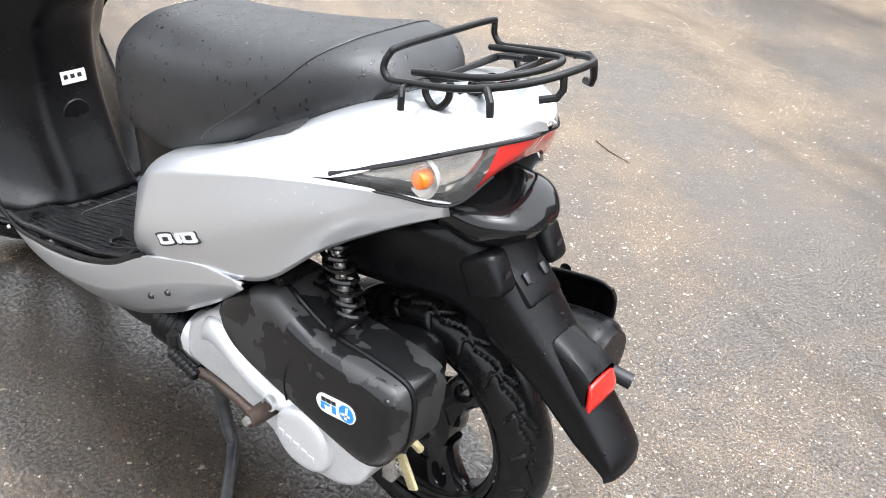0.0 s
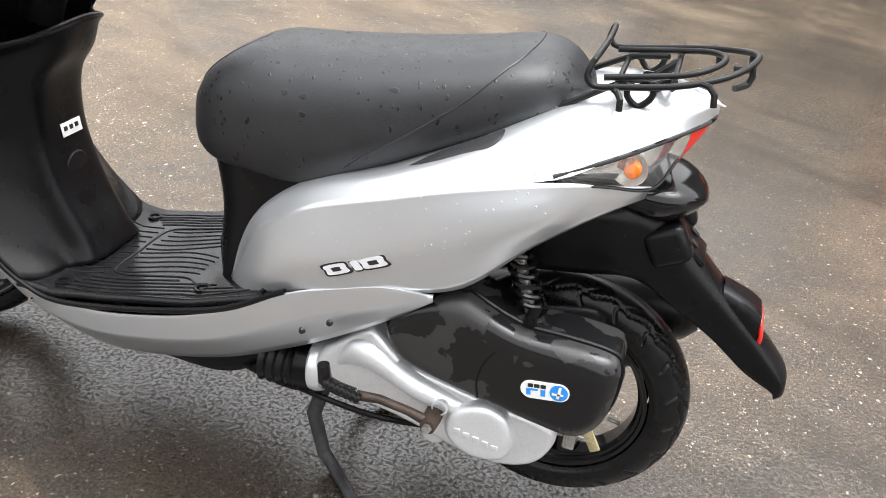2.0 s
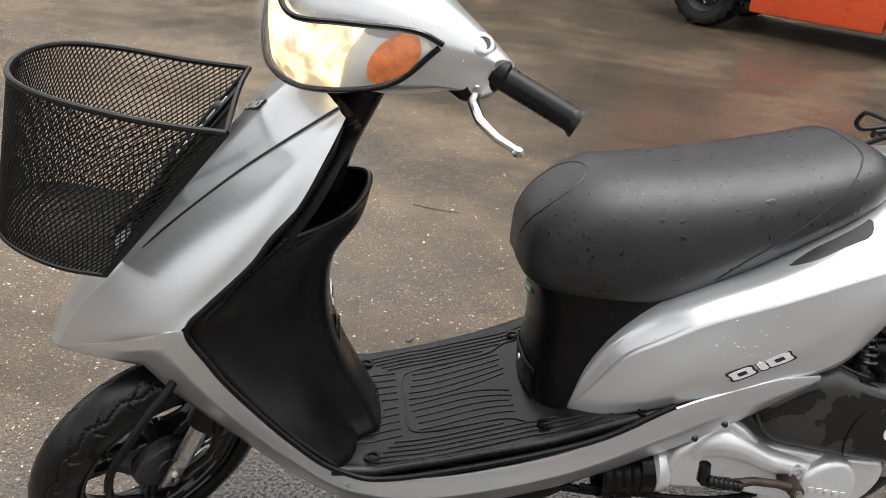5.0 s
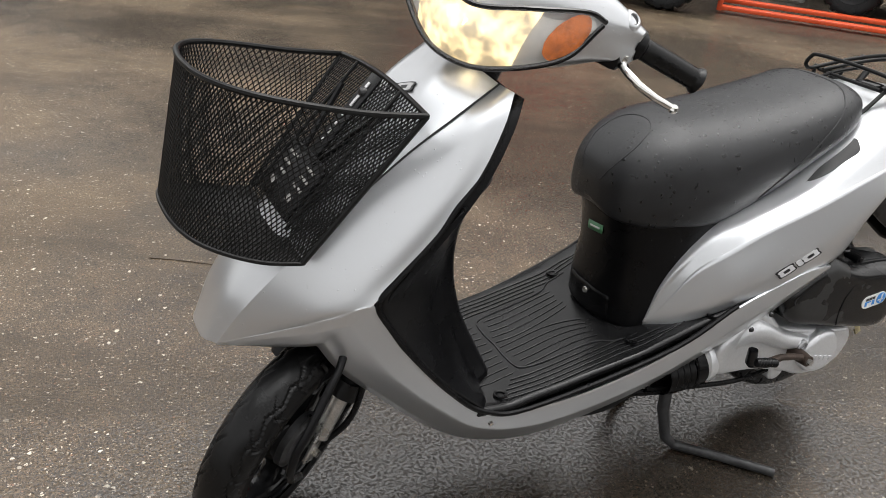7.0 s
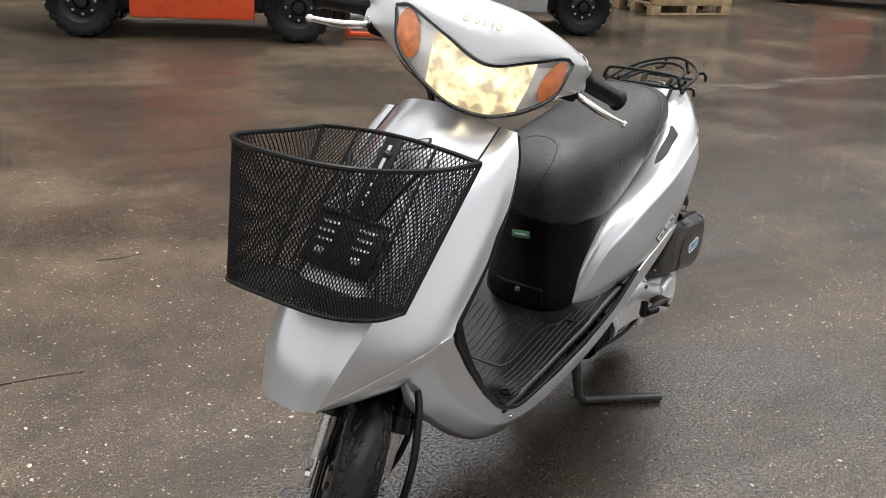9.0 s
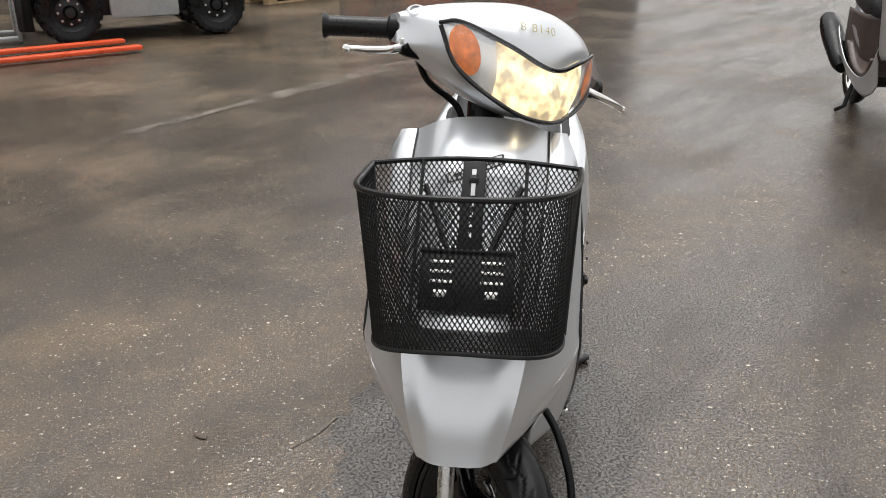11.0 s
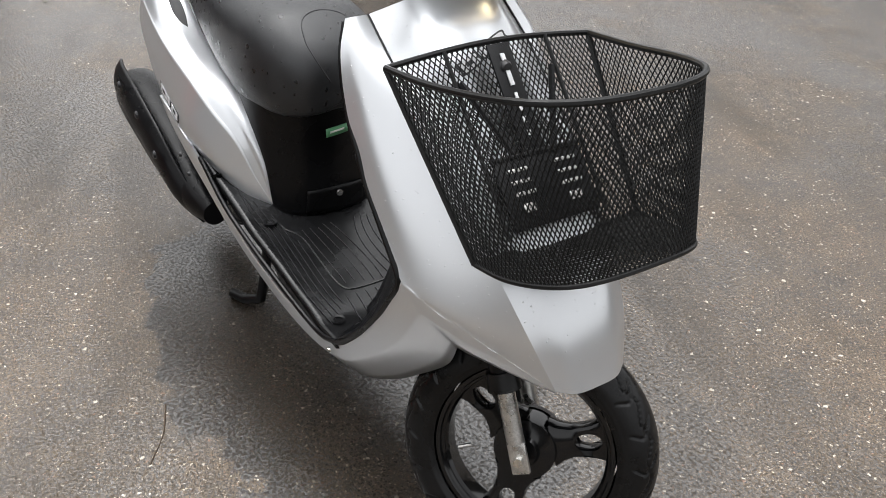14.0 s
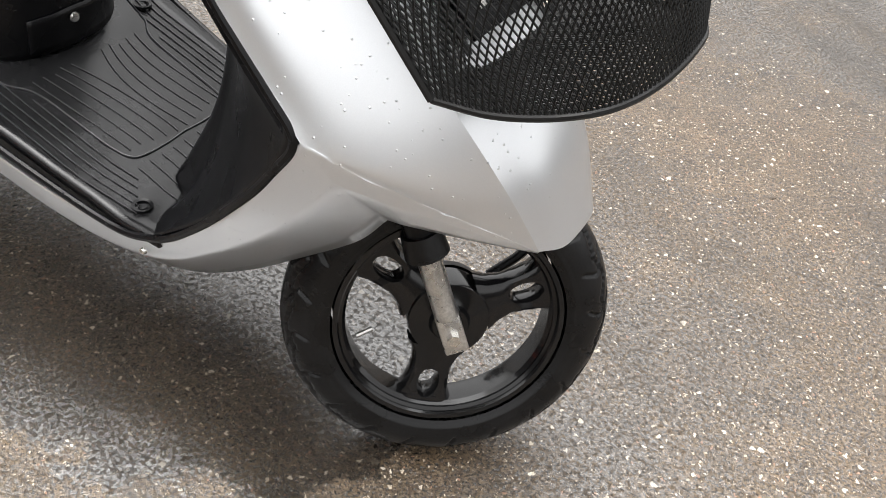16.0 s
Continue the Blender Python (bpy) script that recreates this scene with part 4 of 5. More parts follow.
        for i in range(30):
            u = i / 29
            pts.append(g0.lerp(g1, u))
            rr.append(.0165 + (.001 if i % 2 else 0) + (.004 if i < 2 or i > 27 else 0))
        gp = part("grip", tube(pts, rr, 18), RUBBER, scooter, "ribbed black rubber handgrip", M)
        part("grip_collar", tube([g0 - (g1 - g0) * .10, g0 + (g1 - g0) * .02], .0225, 18), BLACK, gp, "", M)
        lev = [(.812, .195 * s, .952), (.835, .215 * s, .948), (.848, .245 * s, .943), (.846, .275 * s, .937), (.835, .300 * s, .931)]
        lp = part("brake_lever", tube(lev, [.008, .0075, .007, .006, .0055] * 1, 10), CHROME, scooter, "bare alloy brake lever", M)
        part("lever_ball", lathe([(0, .008), (.006, .005), (.008, 0), (.006, -.005), (0, -.008)], 14, "z", (.834, .303 * s, .930)), CHROME, lp, "", M)
        part("lever_bracket", rbox((.040, .035, .026), (.808, .192 * s, .954), .007), STEEL, lp, "cast lever bracket", M)
        part("switch_recess", rbox((.050, .060, .030), (.812, .172 * s, .951), .010), BLACK, lp, "", M)
    part("brake_cable", tube([(.80, -.16, .945), (.80, -.12, .90), (.82, -.06, .87), (.85, -.04, .82)], .006, 8, 24), BLACK, cowl, "black cable loop", M)
    part("steering_column", tube([(.900, 0, .70), (.872, 0, .775), (.812, 0, .895)], .034, 20), BLACK, scooter, "black steering column cover")
    # marker writing across the cowl
    cu = bpy.data.curves.new("writing", "FONT")
    cu.body, cu.size, cu.extrude, cu.align_x, cu.space_character, cu.offset = "8 8140", .022, .0003, "CENTER", 1.12, -.0005
    tmp = new("writing", cu)
    me = bpy.data.meshes.new_from_object(tmp.evaluated_get(bpy.context.evaluated_depsgraph_get()))
    bpy.data.objects.remove(tmp)
    bm = bmesh.new()
    bm.from_mesh(me)
    bm.transform(Matrix.Translation((.9350, -.022, 1.0400)) @ Matrix.Rotation(radians(90), 4, "Z") @ Matrix.Rotation(radians(50), 4, "X"))
    for v in bm.verts:
        v.co.x -= 2.6 * v.co.y ** 2
        v.co.z -= 1.5 * v.co.y ** 2
    part("marker_writing", bm, YELLOWINK, cowl, "yellow handwritten number", M)


def wheel(name, at, turn, spokes, label, phase=10):
    R, W = .207, .041
    w = thing_part(name, label)
    def cut(x, c, w):
        """Depth of a rounded groove of half width w about c."""
        return max(0.0, 1 - (abs(x - c) / w) ** 6)
    rows = []
    nseg, laps = 880, 20
    for i in range(nseg):
        t = 2 * np.pi * i / nseg
        row = []
        for v in np.linspace(-1, 1, 57):
            a, av = v * radians(118), abs(v)
            ph = (i / nseg * laps + (av * 2.0 if av < .45 else .90 - (av - .45) * .8) + (.5 if v > 0 else 0)) % 1
            g = 0.0
            if .16 < av < .70:
                g = max(g, .0030 * cut(ph, .5, .050) * min(1, (av - .16) * 16, (.70 - av) * 16))
            zig = abs((i / nseg * laps + (.5 if v > 0 else 0)) % 1 * 2 - 1)
            g = max(g, .0032 * cut(av, .30 + .13 * zig, .024))
            if .84 < av < .90:
                g = -.0012
            rr, h = (R - W) + (W - g) * math.cos(a), (W - g) * math.sin(a)
            row.append((rr * math.cos(t), h, rr * math.sin(t)))
        rows.append(row)
    rows.append(rows[0])
    place = turn @ Matrix.Translation(at)
    part("tyre", grid_bm(rows), RUBBER, w, "black scooter tyre with cut tread", place, sharp=70)
    q = [(.141, -.030), (.144, -.034), (.138, -.034), (.136, -.031), (.1365, -.028), (.132, -.026), (.1325, -.022), (.128, -.017), (.127, 0), (.128, .017), (.1325, .022), (.132, .026), (.1365, .028), (.136, .031), (.138, .034), (.144, .034), (.141, .030), (.134, 0)]
    part("rim", lathe(q, 72, "y", loop=True), spokes, w, "black cast wheel rim", place)
    hub = [(0, -.036), (.022, -.036), (.026, -.030), (.034, -.028), (.050, -.026), (.052, -.018), (.052, .024), (.034, .026), (.026, .030), (.022, .036), (0, .036)]
    part("hub", lathe(hub, 40, "y"), spokes, w, "", place)
    # three broad spokes, each with one oval slot near the rim
    for k in range(3):
        a0 = radians(phase + 120 * k)
        d, n = np.array((math.cos(a0), 0, math.sin(a0))), np.array((-math.sin(a0), 0, math.cos(a0)))
        bms = []
        for s in (1, -1):
            secs = []
            for r in np.linspace(.044, .132, 23):
                wide = np.interp(r, (.044, .058, .075, .095, .112, .124, .132), (.040, .031, .0265, .0265, .030, .037, .046))
                q = (r - .101) / .0205
                slot = .0125 * math.sqrt(max(0, 1 - q * q)) - .0004
                hd = np.interp(r, (.044, .08, .132), (.022, .0165, .019))
                c, hw = d * r + n * s * (wide + slot) / 2, (wide - slot) / 2
                m_ = n * s
                ie = (.6, .92) if slot > .002 else (1, 1)
                secs.append([c + m_ * hw + (0, hd * .45, 0), c + m_ * hw * .72 + (0, hd * .85, 0), c + m_ * hw * .2 + (0, hd, 0), c - m_ * hw * .75 + (0, hd * ie[1], 0), c - m_ * hw + (0, hd * ie[0], 0),
                             c - m_ * hw - (0, hd * ie[0], 0), c - m_ * hw * .75 - (0, hd * ie[1], 0), c + m_ * hw * .2 - (0, hd, 0), c + m_ * hw * .72 - (0, hd * .85, 0), c + m_ * hw - (0, hd * .45, 0)])
            bms.append(grid_bm(secs, True, True))
        part("spoke", join(*bms), spokes, w, "", place)
    part("valve", tube([(.119 * math.cos(3.6), 0, .119 * math.sin(3.6)), (.098 * math.cos(3.6), .006, .098 * math.sin(3.6))], .0035, 8), STEEL, w, "valve stem", place)
    return w


def thing_part(name, label):
    e = new(name)
    e.parent = scooter
    tagged(e, label)
    return e


def front_end():
    c0 = AXIS_AT + Vector((.895, 0, .446)) * .025 + AXIS * .014
    base = Matrix.Translation((0, 0, .004))
    wheel("front_wheel", c0, STEER, GLOSSBLACK, "black three-spoke front wheel turned to its left", 27)
    for s in (1, -1):
        y = .062 * s
        up, md = c0 + AXIS * .30, c0 + AXIS * .118
        leg = part("fork_leg", tube([(up.x, y, up.z), (md.x, y, md.z)], .019, 18), BLACK, scooter, "front fork leg, black above and bare alloy below", STEER)
        part("dust_boot", tube([(md.x, y, md.z), (md + AXIS * .03).to_tuple()[:1] + (y,) + (md.z + .03 * AXIS.z,)], [.027, .024], 18), RUBBER, leg, "rubber dust boot", STEER)
        lo = c0 + AXIS * .03
        part("fork_slider", tube([(md.x, y, md.z), (lo.x, y, lo.z)], .0145, 18), STEEL, leg, "dull alloy fork slider", STEER)
        fl = rbox((.030, .008, .060), (0, 0, 0), .003)
        fl.transform(Matrix.Translation((c0 + AXIS * .006).to_tuple()[:1] + (y,) + ((c0 + AXIS * .006).z,)) @ Matrix.Rotation(-CASTER, 4, "Y"))
        part("fork_end", fl, STEEL, leg, "flattened fork end", STEER)
        part("axle_nut", lathe([(0, .010 * s), (.008, .009 * s), (.009, 0)], 6, "y", (c0.x, y + .004 * s, c0.z)), CHROME, leg, "axle nut", STEER)
    drum = part("brake_drum", lathe([(0, .044), (.016, .044), (.018, .041), (.044, .039), (.047, .035), (.053, .033), (.054, .02)], 36, "y", c0), WORN, scooter, "dull grey front brake drum plate", STEER)
    part("brake_arm", tube([(c0.x, .058, c0.z), (c0.x - .05, .060, c0.z + .03), (c0.x - .075, .060, c0.z + .035)], .006, 10), STEEL, drum, "", STEER)
    part("front_cable", tube([(c0.x - .07, .062, c0.z + .035), (c0.x - .09, .078, c0.z + .12), (c0.x - .10, .075, c0.z + .20), (c0.x - .12, .05, c0.z + .30)], .006, 8, 24), BLACK, drum, "black brake cable", STEER)
    part("front_cable", tube([(c0.x - .02, .062, c0.z - .01), (c0.x - .055, .088, c0.z + .06), (c0.x - .07, .085, c0.z + .16), (c0.x - .11, .055, c0.z + .29)], .006, 8, 24), BLACK, drum, "", STEER)
    part("speedo_cable", tube([(1.085, .095, .47), (1.112, .136, .425), (1.140, .158, .394), (1.174, .176, .346), (1.200, .180, .300), (1.205, .165, .245), (1.175, .120, .205)], .0068, 10, 40), BLACK, scooter, "black cable arching beside the wheel")
    part("inner_fender", loft([[(x, .085 * k, z + .02 - .03 * k * k) for k in (1, .5, 0, -.5, -1)] for x, z in ((.97, .36), (1.01, .42), (1.06, .465), (1.13, .475), (1.19, .480))], 14, 4), DARK, scooter, "black inner mudguard", solid=.004)


def rear_fender():
    F = [
        [(.08, 0, .600), (.08, .085, .570), (.09, .100, .480)],
        [(-.05, 0, .620), (-.05, .088, .596), (-.04, .078, .492)],
        [(-.128, 0, .612), (-.122, .068, .588), (-.116, .063, .497)],
        [(-.176, 0, .562), (-.170, .050, .546), (-.178, .051, .461)],
        [(-.231, 0, .503), (-.228, .041, .492), (-.238, .041, .423)],
        [(-.297, 0, .442), (-.294, .037, .433), (-.296, .036, .378)],
        [(-.352, 0, .386), (-.348, .034, .379), (-.339, .036, .357)],
        [(-.361, 0, .357), (-.357, .028, .354), (-.346, .033, .344)]]
    f = part("rear_fender", loft([mirror_pts(h) for h in F], 31, 6), BLACK, scooter, "long black plastic rear fender", solid=.004)
    loops = []
    for x, w, zb, zt in ((-.09, .084, .592, .648), (-.13, .083, .588, .648), (-.155, .074, .590, .645), (-.174, .056, .597, .639), (-.187, .036, .603, .631), (-.192, .016, .609, .624)):
        zm = zb + (zt - zb) * .62
        loops.append([(x, w, zm), (x, w * .78, zt - .004), (x, 0, zt), (x, -w * .78, zt - .004), (x, -w, zm), (x + .004, -w * .86, zb + .010), (x + .006, -w * .5, zb), (x + .006, w * .5, zb), (x + .004, w * .86, zb + .010)])
    h = part("lamp_hood", loft(loops, 36, 5, True, True), GLOSSBLACK, f, "glossy black plate lamp hood")
    part("plate_lamp", lathe([(0, -.004), (.008, -.003), (.010, .002)], 16, "x", (-.176, .012, .612)), RED, h, "small dark red plate lamp lens")
    # number plate carrier: empty
    part("plate_carrier", join(rbox((.012, .070, .070), (-.180, 0, .548), .006, Euler((0, radians(49), 0)).to_matrix())), BLACK, f, "empty number plate carrier")
    for s in (1, -1):
        part("carrier_post", rbox((.060, .040, .056), (-.152, .056 * s, .560), .012, Euler((0, radians(30), 0)).to_matrix(), 3), BLACK, f, "rubber carrier post")
        part("carrier_hole", lathe([(0, -.0005), (.006, 0)], 14, "x", (-.1825, .056 * s, .571)), INK, f)
        part("carrier_slot", rbox((.004, .010, .016), (-.187, .018 * s, .553), .002, Euler((0, radians(49), 0)).to_matrix()), INK, f)
    b = part("reflector_base", loft([mirror_pts(q) for q in (
        [(-.242, 0, .497), (-.242, .026, .492), (-.246, .030, .466)],
        [(-.282, 0, .480), (-.282, .029, .476), (-.282, .033, .430)],
        [(-.300, 0, .468), (-.300, .030, .464), (-.300, .033, .412)])], 15, 5), BLACK, f, "reflector housing")
    part("reflector", loft([mirror_pts(q) for q in (
        [(-.303, 0, .464), (-.302, .026, .461)], [(-.310, 0, .440), (-.308, .031, .438)], [(-.307, 0, .416), (-.306, .029, .416)])], 11, 5), RED, b, "red rear reflector", solid=.006)


def rear_end():
    rear = Vector((-.035, 0, .238))
    wheel("rear_wheel", rear, Matrix(), GLOSSBLACK, "black three-spoke rear wheel clear of the ground")
    # transmission case
    out = [(.330, .236), (.334, .270), (.322, .303), (.297, .326), (.268, .352), (.245, .368), (.228, .362), (.200, .334), (.174, .318), (.142, .311), (.106, .302), (.016, .283), (-.032, .278), (-.055, .256), (-.051, .226), (-.030, .193), (.004, .178), (.039, .174), (.085, .177), (.133, .200), (.190, .215), (.247, .228), (.300, .228)]
    case = part("engine_case", plate(smooth_outline(out, 130), .05, .166, .012), CASE, scooter, "bare cast alloy engine and drive case")
    part("case_cover", plate(smooth_outline([(.110, .236), (.098, .270), (.058, .292), (.022, .283), (.003, .242), (.018, .200), (.062, .192), (.096, .208)], 64), .16, .186, .012), CASE, case, "oval cover with raised lettering bars")
    # raised maker's mark as plain bars
    for i in range(5):
        part("raised_mark", rbox((.010, .002, .010), (.088 - i * .015, .1868, .240 - i * .0035), .0008), CASE, case)
    # swollen back of the case: a ridge that runs from the clutch end to the peak
    part("case_rib", loft([[(x, .150 + .034 * math.sin(a) * q, z + w * math.cos(a)) for a in np.linspace(0, math.pi, 9)] for x, z, w, q in ((.300, .283, .018, .35), (.268, .318, .028, .8), (.225, .318, .030, 1.0), (.165, .288, .026, 1.0), (.110, .272, .022, .9), (.070, .262, .016, .5))], 15, 6), CASE, case)
    part("case_peak", tube([(.250, .150, .362), (.222, .160, .345), (.196, .162, .322)], [.010, .013, .011], 10), CASE, case)
    part("case_foot", plate(smooth_outline([(.150, .205), (.120, .205), (.112, .185), (.128, .170), (.150, .175)], 40), .10, .150, .006), CASE, case)
    part("intake_collar", lathe([(.030, -.016), (.044, -.014), (.047, -.004), (.046, .006), (.038, .012)], 32, "x", (.338, .122, .250)), CASE, case, "bright machined collar")
    boot = part("intake_boot", lathe([(.034 + (.006 if i % 2 else 0), -.035 + i * .008) for i in range(10)], 28, "x", (.398, .120, .232)), RUBBER, scooter, "ribbed rubber cooling duct")
    part("boot_band", lathe([(.041, -.014), (.044, -.012), (.044, .012), (.041, .014)], 28, "x", (.358, .121, .243)), BLACK, boot, "clamp band")
    part("engine_block", rbox((.22, .16, .14), (.30, .0, .26), .02), DARK, scooter, "dark engine block")
    # kick starter
    k = part("kick_starter", tube([(.127, .200, .254), (.160, .204, .268), (.205, .208, .279), (.240, .210, .277)], [.0085, .007, .007, .008], 10), RUST, scooter, "rusty folding kick starter")
    part("kick_pivot", lathe([(0, .214), (.012, .213), (.014, .19), (.014, .16)], 18, "y", (.127, 0, .254)), RUST, k, "kick starter pivot")
    part("kick_bolt", lathe([(0, .221), (.007, .220), (.008, .212)], 6, "y", (.127, 0, .254)), STEEL, k)
    part("kick_boss", lathe([(.010, .186), (.013, .185), (.014, .16)], 20, "y", (.118, 0, .272)), CASE, k)
    part("kick_arm", join(tube([(.245, .208, .275), (.270, .209, .279), (.292, .210, .287)], .0105, 10), tube([(.292, .210, .287), (.295, .211, .318)], [.011, .0095], 10)), GLOSSBLACK, k, "folding joint")
    part("kick_pedal", tube([(.290 - i * .0042, .220, .293 - i * .0010) for i in range(15)], [.0095 if i % 2 else .0072 for i in range(15)], 12), RUBBER, k, "ribbed rubber kick pedal")
    # air cleaner box
    air = [(.212, .400), (.190, .430), (.150, .458), (.104, .470), (.082, .464), (.046, .447), (.004, .435), (-.050, .433), (-.112, .426), (-.127, .408), (-.128, .381), (-.124, .345), (-.116, .318), (-.098, .292), (-.073, .283), (-.045, .288), (.012, .298), (.100, .321), (.168, .336), (.200, .362)]
    box = part("air_cleaner_box", plate([tuple(p) for p in smooth_outline(air, 120)], .100, .200, .022), STAINED, scooter, "dull black air cleaner box with water stains")
    part("box_joint", tube([(.150, .158, .459), (.104, .160, .471), (.046, .162, .448), (.004, .163, .436), (-.05, .163, .434), (-.112, .163, .427), (-.128, .163, .408), (-.129, .163, .38), (-.125, .162, .345), (-.116, .162, .317)], .0042, 8, 50), BLACK, box, "flange where the two halves meet")
    for x, z in ((.006, .444), (.10, .478)):
        part("box_boss", join(tube([(x, .120, z + .004), (x, .172, z + .004)], .009, 12), lathe([(0, .176), (.005, .175), (.006, .171)], 10, "y", (x, 0, z + .004))), BLACK, box)
    part("box_lid", rbox((.13, .07, .080), (-.035, .078, .385), .030, Euler((0, radians(8), 0)).to_matrix(), 4), BLACK, box)
    part("box_screw", lathe([(0, .196), (.005, .195), (.0065, .185)], 12, "y", (-.110, 0, .412)), WORN, box)
    part("box_hole", lathe([(0, .196), (.010, .1975), (.011, .190)], 16, "y", (.188, 0, .398)), INK, box)
    part("box_line", tube([(.042, .1995, .408), (.056, .2005, .385), (.064, .2005, .350), (.060, .2000, .322)], .0016, 6, 12), BLACK, box)
    def on_box(u, w):
        """A place on the sticker: u to the rear, w upwards."""
        return (-.0335 - u * .992 + w * .12, .3635 + u * .12 + w * .992)

    def patch(name, u0, u1, w0, w1, material, y, lean=.0):
        part(name, plate([on_box(u0, w0), on_box(u1, w0), on_box(u1 - lean, w1), on_box(u0 - lean, w1)], y - .0006, y, 0), material, st)
    st = part("box_sticker", plate([on_box(.020 * (1 if math.cos(a) > 0 else -1) + .0145 * math.cos(a), .0145 * math.sin(a)) for a in np.linspace(0, 2 * np.pi, 40, endpoint=False)], .199, .2022, 0), WHITE, box, "white and blue oval sticker")
    for u in (-.024, -.015, -.006):
        patch("sticker_bar", u, u + .0075, .004, .010, INK, .2028)
    patch("sticker_blue", -.026, -.020, -.009, .002, BLUE, .2028)
    patch("sticker_blue", -.020, -.010, -.001, .002, BLUE, .2028)
    patch("sticker_blue", -.006, .001, -.009, .002, BLUE, .2028)
    part("sticker_blue", plate([on_box(.0195 + .0128 * math.cos(a), .0128 * math.sin(a)) for a in np.linspace(0, 2 * np.pi, 28, endpoint=False)], .2022, .2028, 0), BLUE, st)
    patch("sticker_bar", .016, .020, -.009, .010, WHITE, .2034, -.004)
    patch("sticker_bar", .010, .026, -.004, -.001, WHITE, .2034)
    part("brake_strap", join(rbox((.016, .006, .075), (-.098, .135, .262), .002, Euler((0, radians(28), 0)).to_matrix()), tube([(-.118, .13, .30), (-.112, .14, .318), (-.100, .14, .326)], .006, 8, 10)), YELLOWED, scooter, "yellowed plastic cable guide")
    # shock absorber
    sh = part("shock_absorber", tube([(.052, .125, .56), (.008, .13, .425)], .008, 12), STEEL, scooter, "rear shock absorber with black coil spring")
    coil = [(.05 - .038 * u + .018 * math.cos(u * 44), .126 + .018 * math.sin(u * 44), .55 - .105 * u) for u in np.linspace(0, 1, 130)]
    part("coil_spring", tube(coil, .0042, 7), GLOSSBLACK, sh, "black coil spring")
    part("shock_eye", tube([(.006, .10, .42), (.006, .16, .42)], .012, 14), STEEL, sh)
    part("rear_brake_arm", join(tube([(-.045, .12, .238), (-.10, .13, .245)], .008, 10), rbox((.02, .03, .05), (-.075, .13, .250), .004)), STEEL, scooter, "rusty rear brake lever and spring")
    part("axle_nut", lathe([(0, .10), (.011, .099), (.012, .06)], 6, "y", tuple((rear.x, 0, rear.z))), CHROME, scooter)
    part("brake_cable", tube([(.46, .12, .205), (.36, .14, .20), (.24, .145, .19), (.14, .14, .195)], .005, 8, 40), BLACK, scooter, "black cable below the engine")
    part("cable_tube", tube([(.50, .10, .19), (.40, .13, .195), (.33, .14, .21)], .007, 8, 20), BLACK, scooter)
    # silencer on the other side
    mu = part("silencer", loft([[(x, -.152 + r * math.cos(a), z + r * math.sin(a)) for a in np.linspace(0, 2 * np.pi, 10, endpoint=False)] for x, z, r in ((.27, .235, .028), (.20, .25, .050), (.10, .275, .062), (-.10, .325, .066), (-.20, .345, .062), (-.232, .352, .045))], 32, 5, True, True), BLACK, scooter, "black exhaust silencer")
    shield_pts = [[(x, -.150 - (r + .012) * math.cos(a), z + (r + .012) * math.sin(a)) for a in (-.75, -.35, 0, .4, .85)] for x, z, r in ((.245, .225, .020), (.17, .262, .050), (.07, .315, .062), (-.06, .36, .066), (-.16, .385, .062), (-.20, .395, .05))]
    hs = part("heat_shield", loft(shield_pts, 18, 6), BLACK, mu, "black plastic heat shield", solid=.005)
    for x, z in ((.016, .385), (-.10, .415), (.12, .33)):
        part("shield_bolt", lathe([(0, -.006), (.007, -.005), (.010, 0)], 14, "y", (x, -.2265, z)), INK, hs)
    part("tail_pipe", tube([(-.22, -.165, .325), (-.262, -.175, .315)], .012, 14), DARK, mu)
    # centre stand
    sd = part("centre_stand", tube([(.345, .06, .20), (.366, .085, .108), (.345, .088, .03), (.322, .095, .007), (.25, .165, .006), (.173, .245, .004)], [.013, .013, .012, .011, .010, .010], 12), WORN, scooter, "worn black centre stand standing on the ground")
    part("stand_leg", tube([(.345, -.06, .20), (.366, -.085, .108), (.345, -.090, .03), (.30, -.110, .008), (.26, -.125, .006)], .012, 12), BLACK, sd)
    part("stand_bar", tube([(.355, -.07, .15), (.355, .07, .15)], .010, 10), WORN, sd)


